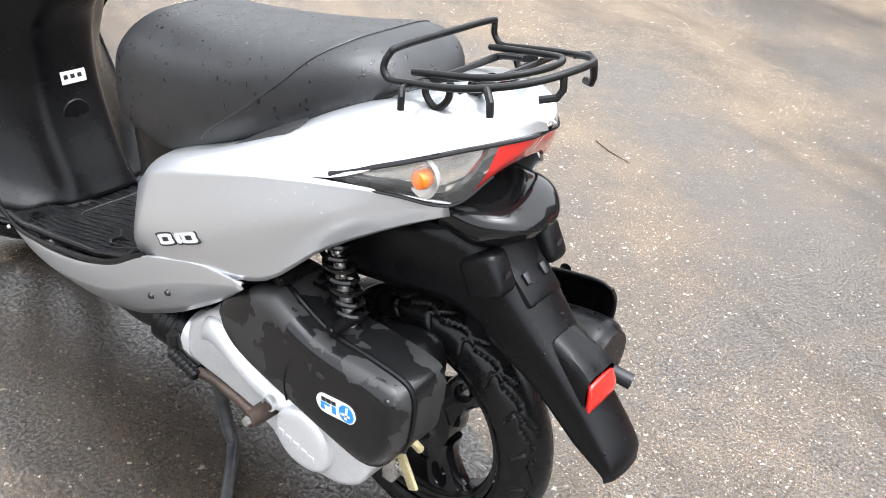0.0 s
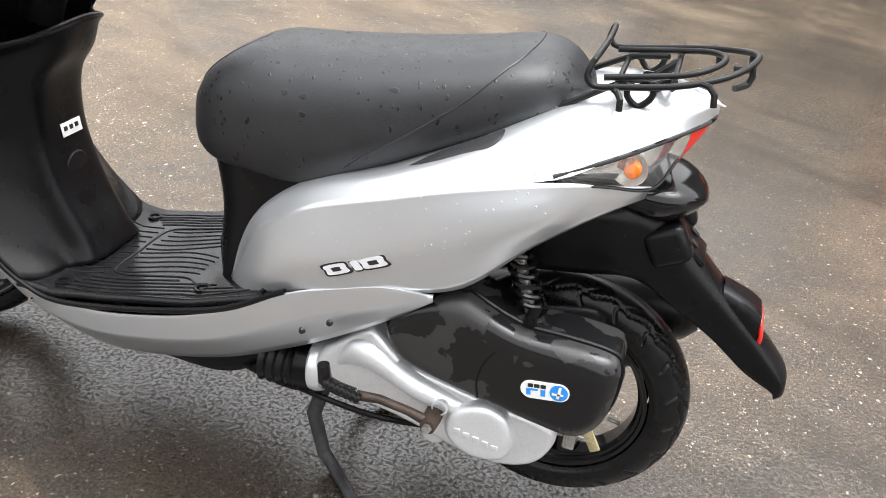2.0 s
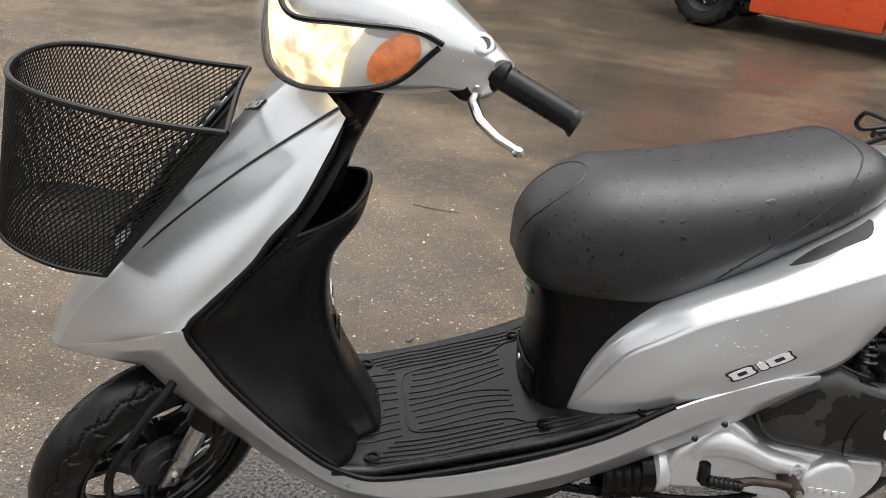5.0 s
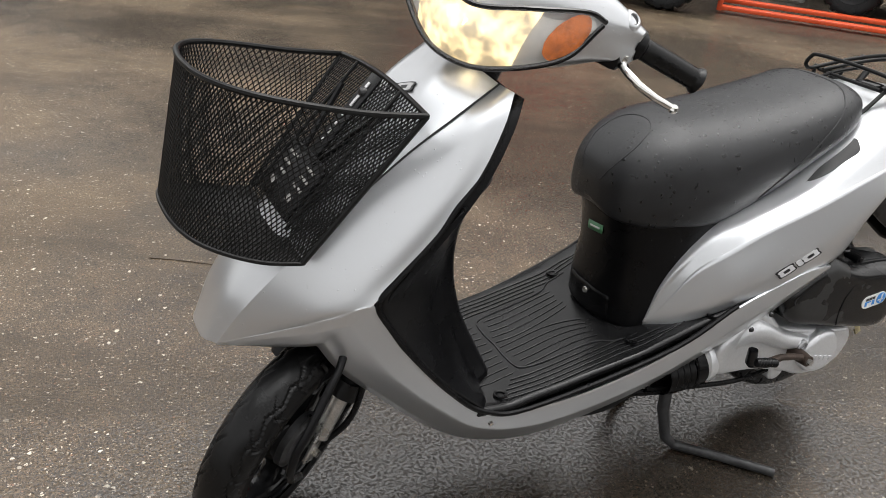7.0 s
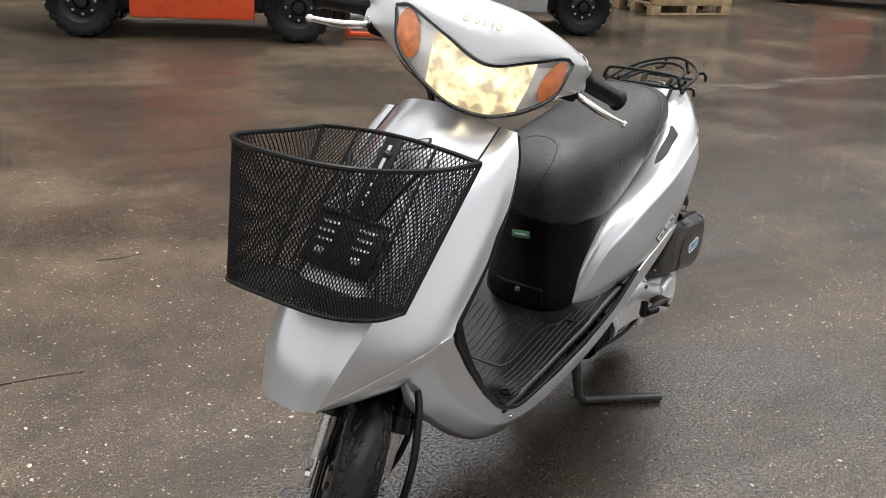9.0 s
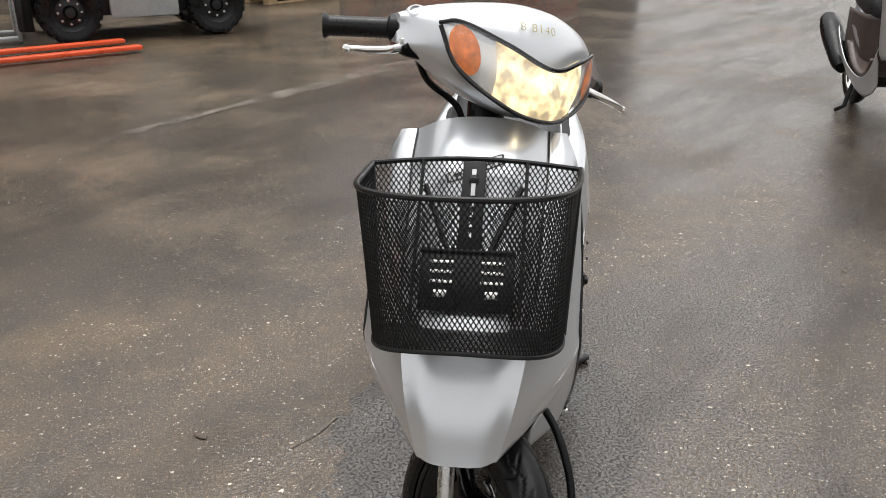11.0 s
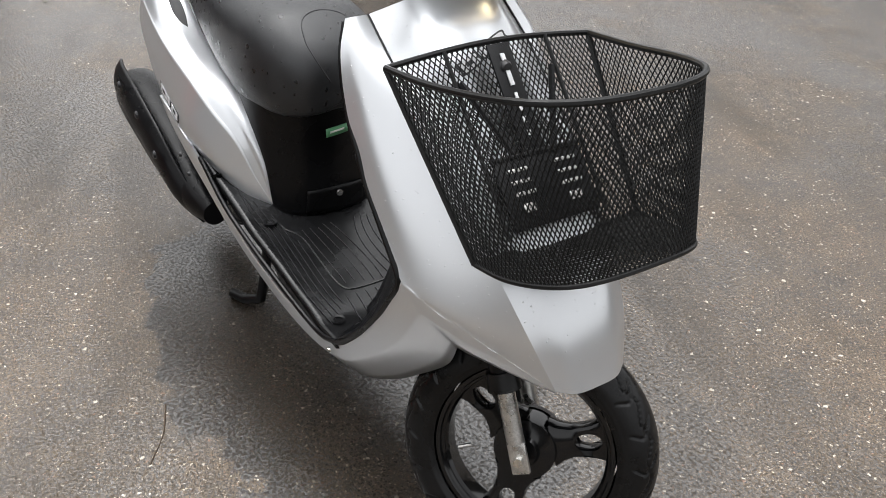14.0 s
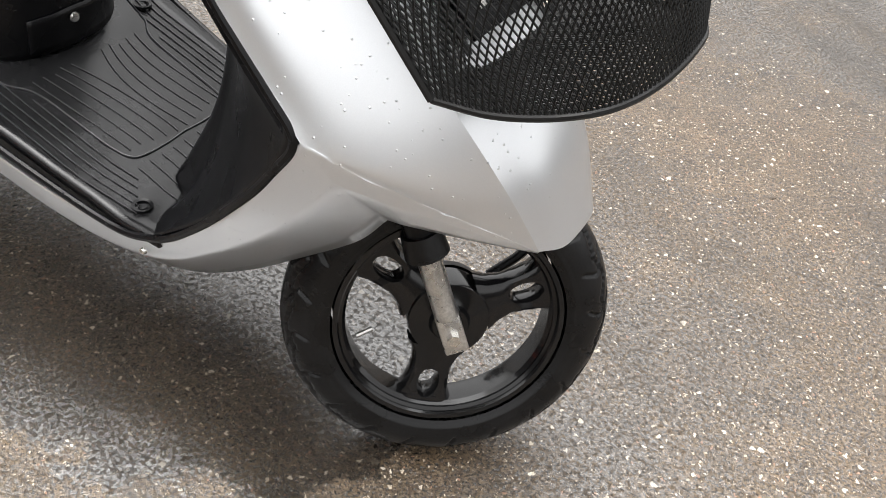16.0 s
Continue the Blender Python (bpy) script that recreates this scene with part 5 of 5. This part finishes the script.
def rear_rack():
    r = part("rear_rack", tube([(-.03, .104, .773), (-.12, .098, .790), (-.182, .064, .806), (-.211, .0, .818), (-.182, -.064, .806), (-.12, -.098, .790), (-.03, -.104, .773)], .0042, 10, 60), WIRE, scooter, "black wire luggage rack")
    part("rack_rail", tube([(-.03, .104, .773), (-.018, .106, .774), (-.010, .105, .784), (-.013, .099, .799), (-.017, .085, .806), (-.02, 0, .808), (-.017, -.085, .806), (-.013, -.099, .799), (-.010, -.105, .784), (-.018, -.106, .774), (-.03, -.104, .773)], .0042, 10, 70), WIRE, r)
    part("rack_rail", tube([(-.028, .074, .777), (-.12, .064, .794), (-.158, .040, .804), (-.172, 0, .808), (-.158, -.040, .804), (-.12, -.064, .794), (-.028, -.074, .777)], .0042, 10, 50), WIRE, r)
    part("rack_bar", tube([(-.045, .10, .771), (-.045, .06, .769), (-.045, -.06, .769), (-.045, -.10, .771)], .0040, 8, 16), WIRE, r)
    part("rack_bar", tube([(-.115, .094, .785), (-.115, 0, .783), (-.115, -.094, .785)], .0040, 8, 16), WIRE, r)
    for s in (1, -1):
        part("rack_stay", tube([(.03, .085 * s, .726), (-.01, .078 * s, .750), (-.05, .068 * s, .772), (-.10, .05 * s, .786)], .0043, 8, 20), WIRE, r)
        part("rack_stay", tube([(-.075, .030 * s, .748), (-.09, .034 * s, .762), (-.115, .040 * s, .783)], .007, 8, 12), WIRE, r)
        part("rack_hook", tube([(-.045, .100 * s, .772), (-.052, .118 * s, .774), (-.057, .124 * s, .768), (-.058, .125 * s, .754)], .0043, 8), WIRE, r)
        part("rack_hook", tube([(-.062, .088 * s, .780), (-.062, .088 * s, .764), (-.077, .086 * s, .752), (-.092, .084 * s, .766), (-.092, .082 * s, .785)], .0043, 8, 24), WIRE, r)
        part("rack_hook", tube([(-.145, .086 * s, .795), (-.158, .100 * s, .797), (-.165, .104 * s, .790), (-.167, .105 * s, .775)], .0043, 8), WIRE, r)
        part("rack_hook", tube([(-.205, .030 * s, .812), (-.207, .031 * s, .799), (-.203, .035 * s, .790), (-.188, .047 * s, .786)], .0043, 8), WIRE, r)
    part("rack_clamp", rbox((.03, .05, .024), (-.085, 0, .757), .005), GLOSSBLACK, r)


def decals():
    def badge(parent, frame_m, w):
        """Three dark-edged silver blocks in a slanted row."""
        o = None
        for x, ww, h in ((-.28, .36, .175), (.03, .13, .165), (.29, .38, .175)):
            edge = smooth_outline([(w * (x - ww / 2), -w * h / 2), (w * (x + ww / 2), -w * h * .5), (w * (x + ww * .54), 0), (w * (x + ww / 2), w * h / 2), (w * (x - ww / 2), w * h * .5), (w * (x - ww * .54), 0)], 36)

            def slab(k, z0, z1):
                bm = plate([(a * k + w * x * (1 - k), c * k * (.93 if k < 1 else 1)) for a, c in edge], z0, z1, 0)
                bm.transform(Matrix(((1, 0, 0, 0), (0, 0, 1, 0), (0, 1, 0, 0), (0, 0, 0, 1))))
                return bm
            e = part("badge" if o is None else "badge_block", slab(1, -.0008, .0004), INK, o or parent, "slanted dark-edged silver name badge drawn as plain blocks" if o is None else "", frame_m)
            o = o or e
            part("badge_face", slab(.82, .0002, .0009), BADGE, o, "", frame_m)
            if ww > .2:
                part("badge_slot", slab(.34, .0007, .0013), INK, o, "", frame_m)
    for s in (1, -1):
        a, b = Vector((.300, .2195 * s, .480)), Vector((.197, .2195 * s, .526))
        d = (b - a).normalized()
        n = Vector((0, s, .12)).normalized()
        u = n.cross(d) if s > 0 else d.cross(n) * -1
        m = Matrix((d, n.cross(d), n)).transposed().to_4x4()
        m.translation = (a + b) / 2
        sh = Matrix.Identity(4)
        sh[0][1] = -.45
        badge(scooter, m @ sh, .102)
    d = Vector((-.027, .093, .030)).normalized()
    n = Vector((.66, 0, .75))
    n = (n - d * n.dot(d)).normalized()
    m = Matrix((d, n.cross(d), n)).transposed().to_4x4()
    m.translation = Vector((.9895, -.003, .8165))
    badge(scooter, m, .105)


def basket():
    def section(u, v):
        """u runs round the rim from one rear corner over the front to the other; v down."""
        top = [(1.010, .171, .828), (1.10, .168, .838), (1.20, .156, .856), (1.262, .128, .868), (1.296, .075, .874), (1.306, 0, .876)]
        low = [(1.182, .144, .618), (1.236, .141, .627), (1.284, .128, .641), (1.320, .103, .654), (1.340, .062, .664), (1.346, 0, .668)]
        return top, low
    top, low = section(0, 0)
    full = lambda h: [tuple(p) for p in h] + [(x, -y, z) for x, y, z in reversed(h[:-1])]
    T, Lw = cr(full(top), 201), cr(full(low), 201) + np.array((0, .009, 0))
    rear_t, rear_l = np.array([(1.010, .171 - .342 * u, .828 + .012 * math.sin(math.pi * u)) for u in np.linspace(0, 1, 81)]), np.array([(1.182, .153 - .288 * u, .618) for u in np.linspace(0, 1, 81)])
    k = part("front_basket", tube(T, .0045, 8), WIRE, scooter, "black expanded-metal front basket, empty")
    part("basket_rim", tube(rear_t, .004, 8), WIRE, k)
    part("basket_rim", tube(Lw, .0035, 8), WIRE, k)
    part("basket_rim", tube(rear_l, .0035, 8), WIRE, k)
    for s in (1, -1):
        part("basket_post", tube([(1.010, .171 * s, .828), (1.182, .144 * s + .009, .618)], .0045, 8), WIRE, k)

    def lattice(A, B, nu, nv, r=.00115):
        """Crossing strands between two edges A and B."""
        A, B = np.array(A), np.array(B)
        na = len(A) - 1

        def pt(u, v):
            f = u * na
            i = min(int(f), na - 1)
            w = f - i
            return (A[i] * (1 - w) + A[i + 1] * w) * (1 - v) + (B[i] * (1 - w) + B[i + 1] * w) * v
        bms = bmesh.new()
        V = bms.verts
        for d in (1, -1):
            for i in range(-nv, nu + nv):
                pts = []
                steps = nv
                for j in range(steps + 1):
                    v = j / steps
                    u = (i + d * j * .5 + (0 if d > 0 else nv * .5)) / nu
                    if -1e-6 <= u <= 1 + 1e-6:
                        pts.append(pt(min(1, max(0, u)), v))
                if len(pts) < 2:
                    continue
                prev = None
                for a in range(len(pts)):
                    t = pts[min(a + 1, len(pts) - 1)] - pts[max(a - 1, 0)]
                    t = t / (np.linalg.norm(t) + 1e-9)
                    s1 = np.cross(t, (.31, .17, .93))
                    s1 = s1 / np.linalg.norm(s1)
                    s2 = np.cross(t, s1)
                    ring = [V.new(pts[a] + r * (math.cos(q) * s1 + math.sin(q) * s2)) for q in (0, 2.094, 4.189)]
                    if prev:
                        for q in range(3):
                            bms.faces.new((prev[q], prev[(q + 1) % 3], ring[(q + 1) % 3], ring[q]))
                    prev = ring
        return bms
    part("basket_mesh", lattice(T, Lw, 92, 36), WIRE, k, "black expanded-metal mesh")
    part("basket_mesh", lattice(rear_t, rear_l, 40, 42), WIRE, k)
    part("basket_mesh", lattice(Lw[::-1][::5], [p for p in np.linspace(rear_l[-1], rear_l[0], 41)], 80, 16), WIRE, k)
    # mounting bracket on the rear wall
    ax = Vector((.180, 0, -.205)).normalized()
    n = Vector((-ax.z, 0, ax.x)).normalized()

    def onwall(y, s, off=.004):
        p = Vector((1.010, y, .835)) + ax * s - n * 0 + n * off
        return p
    rot = Matrix((ax, Vector((0, 1, 0)), -n if n.cross(ax).y > 0 else n)).transposed()
    rot = Matrix((ax, Vector((0, 1, 0)), ax.cross(Vector((0, 1, 0))))).transposed()
    br = part("basket_bracket", rbox((.175, .038, .004), onwall(0, .089, .005), .0015, rot), BLACK, k, "black slotted mounting bracket")
    part("bracket_plate", rbox((.098, .148, .005), onwall(0, .206, .006), .002, rot), BLACK, br, "slotted base plate")
    part("bracket_slot", rbox((.046, .007, .002), onwall(0, .040, .0085), .0005, rot), BADGE, br, "slot showing the silver shield behind")
    for q in (.078, .095, .112, .130):
        part("bracket_slot", rbox((.009, .005, .002), onwall(0, q, .0085), .0005, rot), BADGE, br)
    for y in (-1, 1):
        part("bracket_strap", tube([onwall(.078 * y, .045, .004), onwall(.052 * y, .110, .005), onwall(.030 * y, .165, .006)], .005, 6), BLACK, br, "diagonal strap")
        for q in (.176, .192, .208):
            part("bracket_slot", rbox((.005, .036, .002), onwall(.040 * y, q, .0095), .0005, rot), STEEL, br)
        part("bracket_slot", rbox((.012, .020, .002), onwall(.040 * y, .228, .0095), .0005, rot), STEEL, br)
    part("bracket_beam", rbox((.006, .150, .010), onwall(0, .158, .008), .002, rot), BLACK, br)
    part("bracket_bolt", lathe([(0, .016), (.007, .014), (.009, .010), (.009, .004)], 16, "x", tuple(onwall(0, .030, .0))), WORN, br, "bracket bolt")
    for y in (-.085, .085):
        part("basket_stay", tube([onwall(y, .0, .004), onwall(y, .262, .004)], .003, 8), WIRE, k)


for build in (tail_cowl, tail_lamp, seat, seat_base, floor, front_shield, inner_shield, handlebar, front_end, rear_fender, rear_end, rear_rack, decals, basket):
    build()



# ---------------------------------------------------------------- what stands about the yard
def block_tyre(r, w, seg=40, lugs=20):
    """A fat industrial tyre with cut lugs, about the y axis."""
    rows = []
    n = seg * 4
    for i in range(n):
        t = 2 * np.pi * i / n
        cut = .022 if (i * lugs / n) % 1 < .28 else 0
        prof = [(r * .60, -w * .40), (r * .80, -w * .50), (r * .93 - cut * .4, -w * .49), (r - cut, -w * .34), (r - cut * .4, -w * .05), (r - cut * .4, w * .05), (r - cut, w * .34), (r * .93 - cut * .4, w * .49), (r * .80, w * .50), (r * .60, w * .40)]
        rows.append([(a * math.cos(t), h, a * math.sin(t)) for a, h in prof])
    rows.append(rows[0])
    return grid_bm(rows)


def truck_wheel(parent, at, r, w, rim):
    m = Matrix.Translation(at)
    e = part("wheel", block_tyre(r, w), RUBBER, parent, "black lugged industrial tyre", m)
    for s in (1, -1):
        part("wheel_disc", lathe([(0, .10 * w * s), (r * .22, .12 * w * s), (r * .24, .30 * w * s), (r * .45, .22 * w * s), (r * .60, .42 * w * s), (r * .62, .36 * w * s)], 32, "y"), rim, e, "", m)
        part("wheel_hub", lathe([(0, .42 * w * s), (r * .15, .40 * w * s), (r * .18, .2 * w * s)], 20, "y"), DARK, e, "", m)
        for k in range(8):
            a = k * math.pi / 4
            part("wheel_nut", lathe([(0, .30 * w * s), (.012, .29 * w * s), (.013, .2 * w * s)], 6, "y", (r * .36 * math.cos(a), 0, r * .36 * math.sin(a))), STEEL, e, "", m)


def forklift(paint, label, at, heading, base, r, skirt):
    """Counterbalance truck: x ahead, forks lowered; only its foot comes into view, the rest stands above."""
    f = thing("forklift", label, "forklift", "parked forklifts")
    f.matrix_world = pose(at[0], at[1], 0, 0, 0, heading)
    for s in (1, -1):
        truck_wheel(f, (0, .46 * s, r), r, .24, DARK)
        truck_wheel(f, (base, .46 * s, r), r, .24, DARK)
        x0, x1 = r + .07, base - r - .07
        part("side_skirt", rbox((x1 - x0, .05, .62), ((x0 + x1) / 2, .50 * s, skirt + .31), .02), paint, f, "painted steel side skirt")
        part("step", rbox((x1 - x0 - .1, .10, .03), ((x0 + x1) / 2, .50 * s, skirt + .66), .008), DARK, f)
        for x in (x0 + .05, x1 - .05):
            part("guard_post", tube([(x, .46 * s, .80), (x, .44 * s, 2.05)], .03, 10), DARK, f, "overhead guard post")
        part("fork", join(rbox((1.36, .10, .035), (base + r + .82, .22 * s, .045), .008), rbox((.04, .10, .42), (base + r + .14, .22 * s, .23), .008)), paint, f, "lowered painted fork")
        part("mast_rail", rbox((.09, .07, 1.95), (base + r + .06, .30 * s, 1.08), .01), DARK, f, "mast rail")
    part("chassis", rbox((base - .1, .84, .40), (base / 2, 0, .42), .03), DARK, f, "dark underframe")
    part("counterweight", rbox((.46, .94, .66), (-r - .10, 0, .92), .12, seg=4), paint, f, "painted counterweight")
    part("bonnet", rbox((base * .6, .78, .34), (base * .28, 0, .95), .06, seg=4), paint, f)
    part("driver_seat", join(rbox((.42, .44, .10), (base * .30, 0, 1.17), .04), rbox((.10, .42, .42), (base * .30 - .24, 0, 1.38), .04)), BLACK, f, "black driver's seat")
    part("overhead_guard", join(*[rbox((.05, .92, .04), (.05 + i * (base - .1) / 7, 0, 2.07), .008) for i in range(8)]), DARK, f)
    part("carriage", rbox((.05, .86, .36), (base + r + .12, 0, .30), .01), DARK, f)
    part("front_plate", rbox((.05, .80, .50), (base - r * .2, 0, .75), .02), paint, f)
    return f


def pallet(at, heading):
    p = thing("pallet_crate", "pale wooden pallet crate standing on the wet ground", "crate")
    p.matrix_world = pose(at[0], at[1], 0, 0, 0, heading)
    for i in range(3):
        part("runner", rbox((1.2, .10, .022), (0, -.35 + .35 * i, .012), .003), WOOD, p)
        for x in (-.53, 0, .53):
            part("block", rbox((.14, .10, .09), (x, -.35 + .35 * i, .068), .003), WOOD, p)
    for i in range(6):
        part("deck_board", rbox((1.2, .11, .022), (0, -.345 + .138 * i, .126), .003), WOOD, p)
    for x in (-.57, 0, .57):
        for y in (-.37, .37):
            part("post", rbox((.06, .04, .66), (x, y, .467), .004), WOOD, p)
    for y in (-.395, .395):
        for z in (.18, .75):
            part("rail", rbox((1.2, .022, .09), (0, y, z), .003), WOOD, p)
    part("load", rbox((1.08, .70, .50), (0, 0, .39), .02), BROWN, p, "dark brown load inside")


def other_scooter():
    s = thing("motor_scooter", "older silver scooter with brown floor parked on wet asphalt", "scooter")
    s.matrix_world = pose(OX, OY, 0, 0, 0, OH)
    # its own axes: x ahead, front axle at x = 0
    st = Matrix.Rotation(radians(14), 4, "Z")

    def wh(at, turn, name):
        e = new(name)
        e.parent = s
        tagged(e, "silver-rimmed scooter wheel")
        m = turn @ Matrix.Translation(at)
        W, R = .044, .222
        prof = [((R - W) + W * math.cos(a), W * math.sin(a)) for a in np.linspace(-2.0, 2.0, 17)]
        part("tyre", lathe(prof, 60), RUBBER, e, "black tyre", m)
        part("rim", lathe([(.150, -.034), (.154, -.038), (.138, -.034), (.128, -.02), (.126, .0), (.128, .02), (.138, .034), (.154, .038), (.150, .034), (.140, 0)], 60, loop=True), CHROME, e, "bright rim", m)
        part("hub", lathe([(0, -.045), (.03, -.044), (.052, -.030), (.054, .030), (.03, .044), (0, .045)], 36), STEEL, e, "", m)
        for k in range(3):
            for o in (-.2, .2):
                a = k * 2.094 + .5 + o
                part("spoke", tube([(.045 * math.cos(a), 0, .045 * math.sin(a)), (.13 * math.cos(a - o * .3), 0, .13 * math.sin(a - o * .3))], .013, 8), CHROME, e, "", m)
    wh((0, 0, .222), st, "front_wheel")
    wh((-1.18, 0, .222), Matrix(), "rear_wheel")
    for k in (1, -1):
        part("fork_leg", tube([(0.0, .075 * k, .215), (-.03, .075 * k, .33), (-.06, .07 * k, .44)], [.022, .026, .024], 14), DARK, s, "black front fork", st)
    part("fork_spring", tube([(-.05 + .014 * math.cos(i * .9), -.05 + .014 * math.sin(i * .9), .27 + i * .0022) for i in range(60)], .004, 6), DARK, s, "", st)
    # apron: low blunt nose with lamp, rising to the leg shield
    A = [
        [(-.02, 0, .44), (-.04, .08, .44), (-.12, .14, .44), (-.26, .155, .42)],
        [(.085, 0, .455), (.06, .10, .46), (-.06, .165, .465), (-.25, .175, .46)],
        [(.105, 0, .52), (.08, .11, .52), (-.06, .175, .53), (-.27, .18, .54)],
        [(.095, 0, .60), (.07, .11, .60), (-.07, .17, .62), (-.30, .18, .64)],
        [(.04, 0, .70), (.02, .10, .70), (-.12, .16, .72), (-.35, .175, .74)],
        [(-.10, 0, .86), (-.12, .09, .86), (-.22, .14, .86), (-.39, .155, .86)]]
    ap = part("front_apron", loft([mirror_pts(h) for h in A], 33, 5), SILVER, s, "silver front apron with blunt nose", solid=.005)
    part("head_lamp", loft([mirror_pts([(.112, 0, z), (.092, .085, z)]) for z in (.565, .595, .63)], 15, 4), CLEARGREY, ap, "clear rectangular head lamp", solid=.01)
    for k in (1, -1):
        part("indicator", loft([[(.096, .088 * k, z), (.068, .118 * k, z), (.0, .146 * k, z)] for z in (.575, .605, .645)], 12, 4), AMBER, ap, "amber indicator", solid=.01)
    leg = [[(-.26, .175, .50), (-.28, .16, .40)], [(-.36, .175, .36), (-.34, .13, .26)], [(-.48, .185, .29), (-.48, .14, .18)], [(-.70, .20, .32), (-.70, .15, .20)], [(-.88, .21, .42), (-.88, .17, .30)], [(-1.0, .20, .50), (-.98, .19, .46)]]
    tail = [[(-.70, .12, .36), (-.70, .125, .34)], [(-.76, .15, .50), (-.74, .19, .40)], [(-.86, .155, .60), (-.86, .215, .47)], [(-1.05, .15, .68), (-1.05, .20, .54)], [(-1.25, .11, .74), (-1.25, .14, .64)], [(-1.42, .04, .78), (-1.42, .05, .73)]]
    for k in (1, -1):
        for nm, q in (("side_skirt", leg), ("side_panel", tail)):
            part(nm, loft([[(x, y * k, z) for x, y, z in ((a[0], a[1], a[2]), ((a[0] + b[0]) / 2, (a[1] + b[1]) / 2 + .012, (a[2] + b[2]) / 2), b)] for a, b in q], 8, 5), SILVER, s, "silver side bodywork", solid=.004)
    part("floor_board", loft([[(x, .18 * k, z) for k in (1, .5, 0, -.5, -1)] for x, z in ((-.34, .40), (-.42, .31), (-.55, .29), (-.72, .33), (-.86, .42))], 12, 5), BROWN, s, "brown footboard", solid=.02)
    part("seat_base", loft([mirror_pts([(-.66, 0, z), (-.68, .09, z), (-.78, .14, z), (-1.1, .13, z)]) for z in (.33, .45, .60)], 21, 5), BROWN, s, "dark brown panel below the seat", solid=.004)
    part("inner_shield", loft([mirror_pts([(-.40, 0, z), (-.39, .08, z), (-.34, .165, z)]) for z in (.32, .5, .7, .84)], 17, 5), BROWN, s, "brown leg shield", solid=.01)
    part("seat", loft([[(x, w * c, zb + (zt - zb) * d) for c, d in ((.8, 0), (1, .2), (.95, .6), (.6, .95), (0, 1), (-.6, .95), (-.95, .6), (-1, .2), (-.8, 0))] for x, w, zb, zt in ((-.64, .06, .60, .66), (-.70, .12, .58, .73), (-.90, .14, .60, .76), (-1.15, .13, .68, .80), (-1.33, .06, .74, .79))], 24, 5), SEATBLACK, s, "black seat")
    part("front_basket", loft([mirror_pts([(x1, 0, z), (x1 - .02, .11, z), (x1 - .10, .16, z), (-.02, .17, z)]) for x1, z in ((.14, .66), (.17, .75), (.20, .90))], 21, 4), DARK, s, "dark front basket", solid=.006)
    part("steering_head", tube([(-.28, 0, .86), (-.34, 0, .98)], .05, 14), SILVER, s)
    part("handlebar", tube([(-.46, .32, 1.0), (-.38, .18, 1.01), (-.36, 0, 1.0), (-.38, -.18, 1.01), (-.46, -.32, 1.0)], .017, 10, 30), RUBBER, s, "black handlebar")
    part("silencer", loft([[(x, -.17 + r * math.cos(a), z + r * math.sin(a)) for a in np.linspace(0, 2 * np.pi, 10, endpoint=False)] for x, z, r in ((-.92, .26, .03), (-1.0, .30, .055), (-1.25, .42, .068), (-1.38, .48, .055))], 24, 5, True, True), BLACK, s, "black silencer")
    part("engine", rbox((.46, .22, .16), (-1.02, .03, .25), .03), DARK, s, "dark engine")
    for k in (1, -1):
        part("stand_leg", tube([(-.86, .10 * k, .22), (-.84, .14 * k, .05), (-.90, .17 * k, .012)], .013, 8), DARK, s, "black centre stand")
    part("mud_guard", loft([[(x, .07 * k, z - .03 * k * k) for k in (1, .5, 0, -.5, -1)] for x, z in ((-.22, .30), (-.17, .40), (-.06, .455), (.05, .45))], 12, 5), DARK, s, "", st, solid=.004)


OX, OY, OH = -2.23, 1.95, -2
other_scooter()
forklift(ORANGE, "orange forklift truck with black lugged tyres, parked", (-2.45, -6.04), 134.5, 1.72, .29, .17)
forklift(ORANGE, "orange forklift truck with dark lugged tyres, parked far back", (-12.34, -2.82), 105.5, 1.50, .29, .17)
grey_truck = forklift(GREYENAMEL, "light grey forklift truck with black lugged tyres, parked", (-6.27, -3.42), -54, 1.30, .275, .20)
part("side_vent", rbox((.50, .012, .30), (.65, .53, .56), .004), WHITE, grey_truck, "white ribbed side panel")
pallet((-8.9, -3.4), 149)
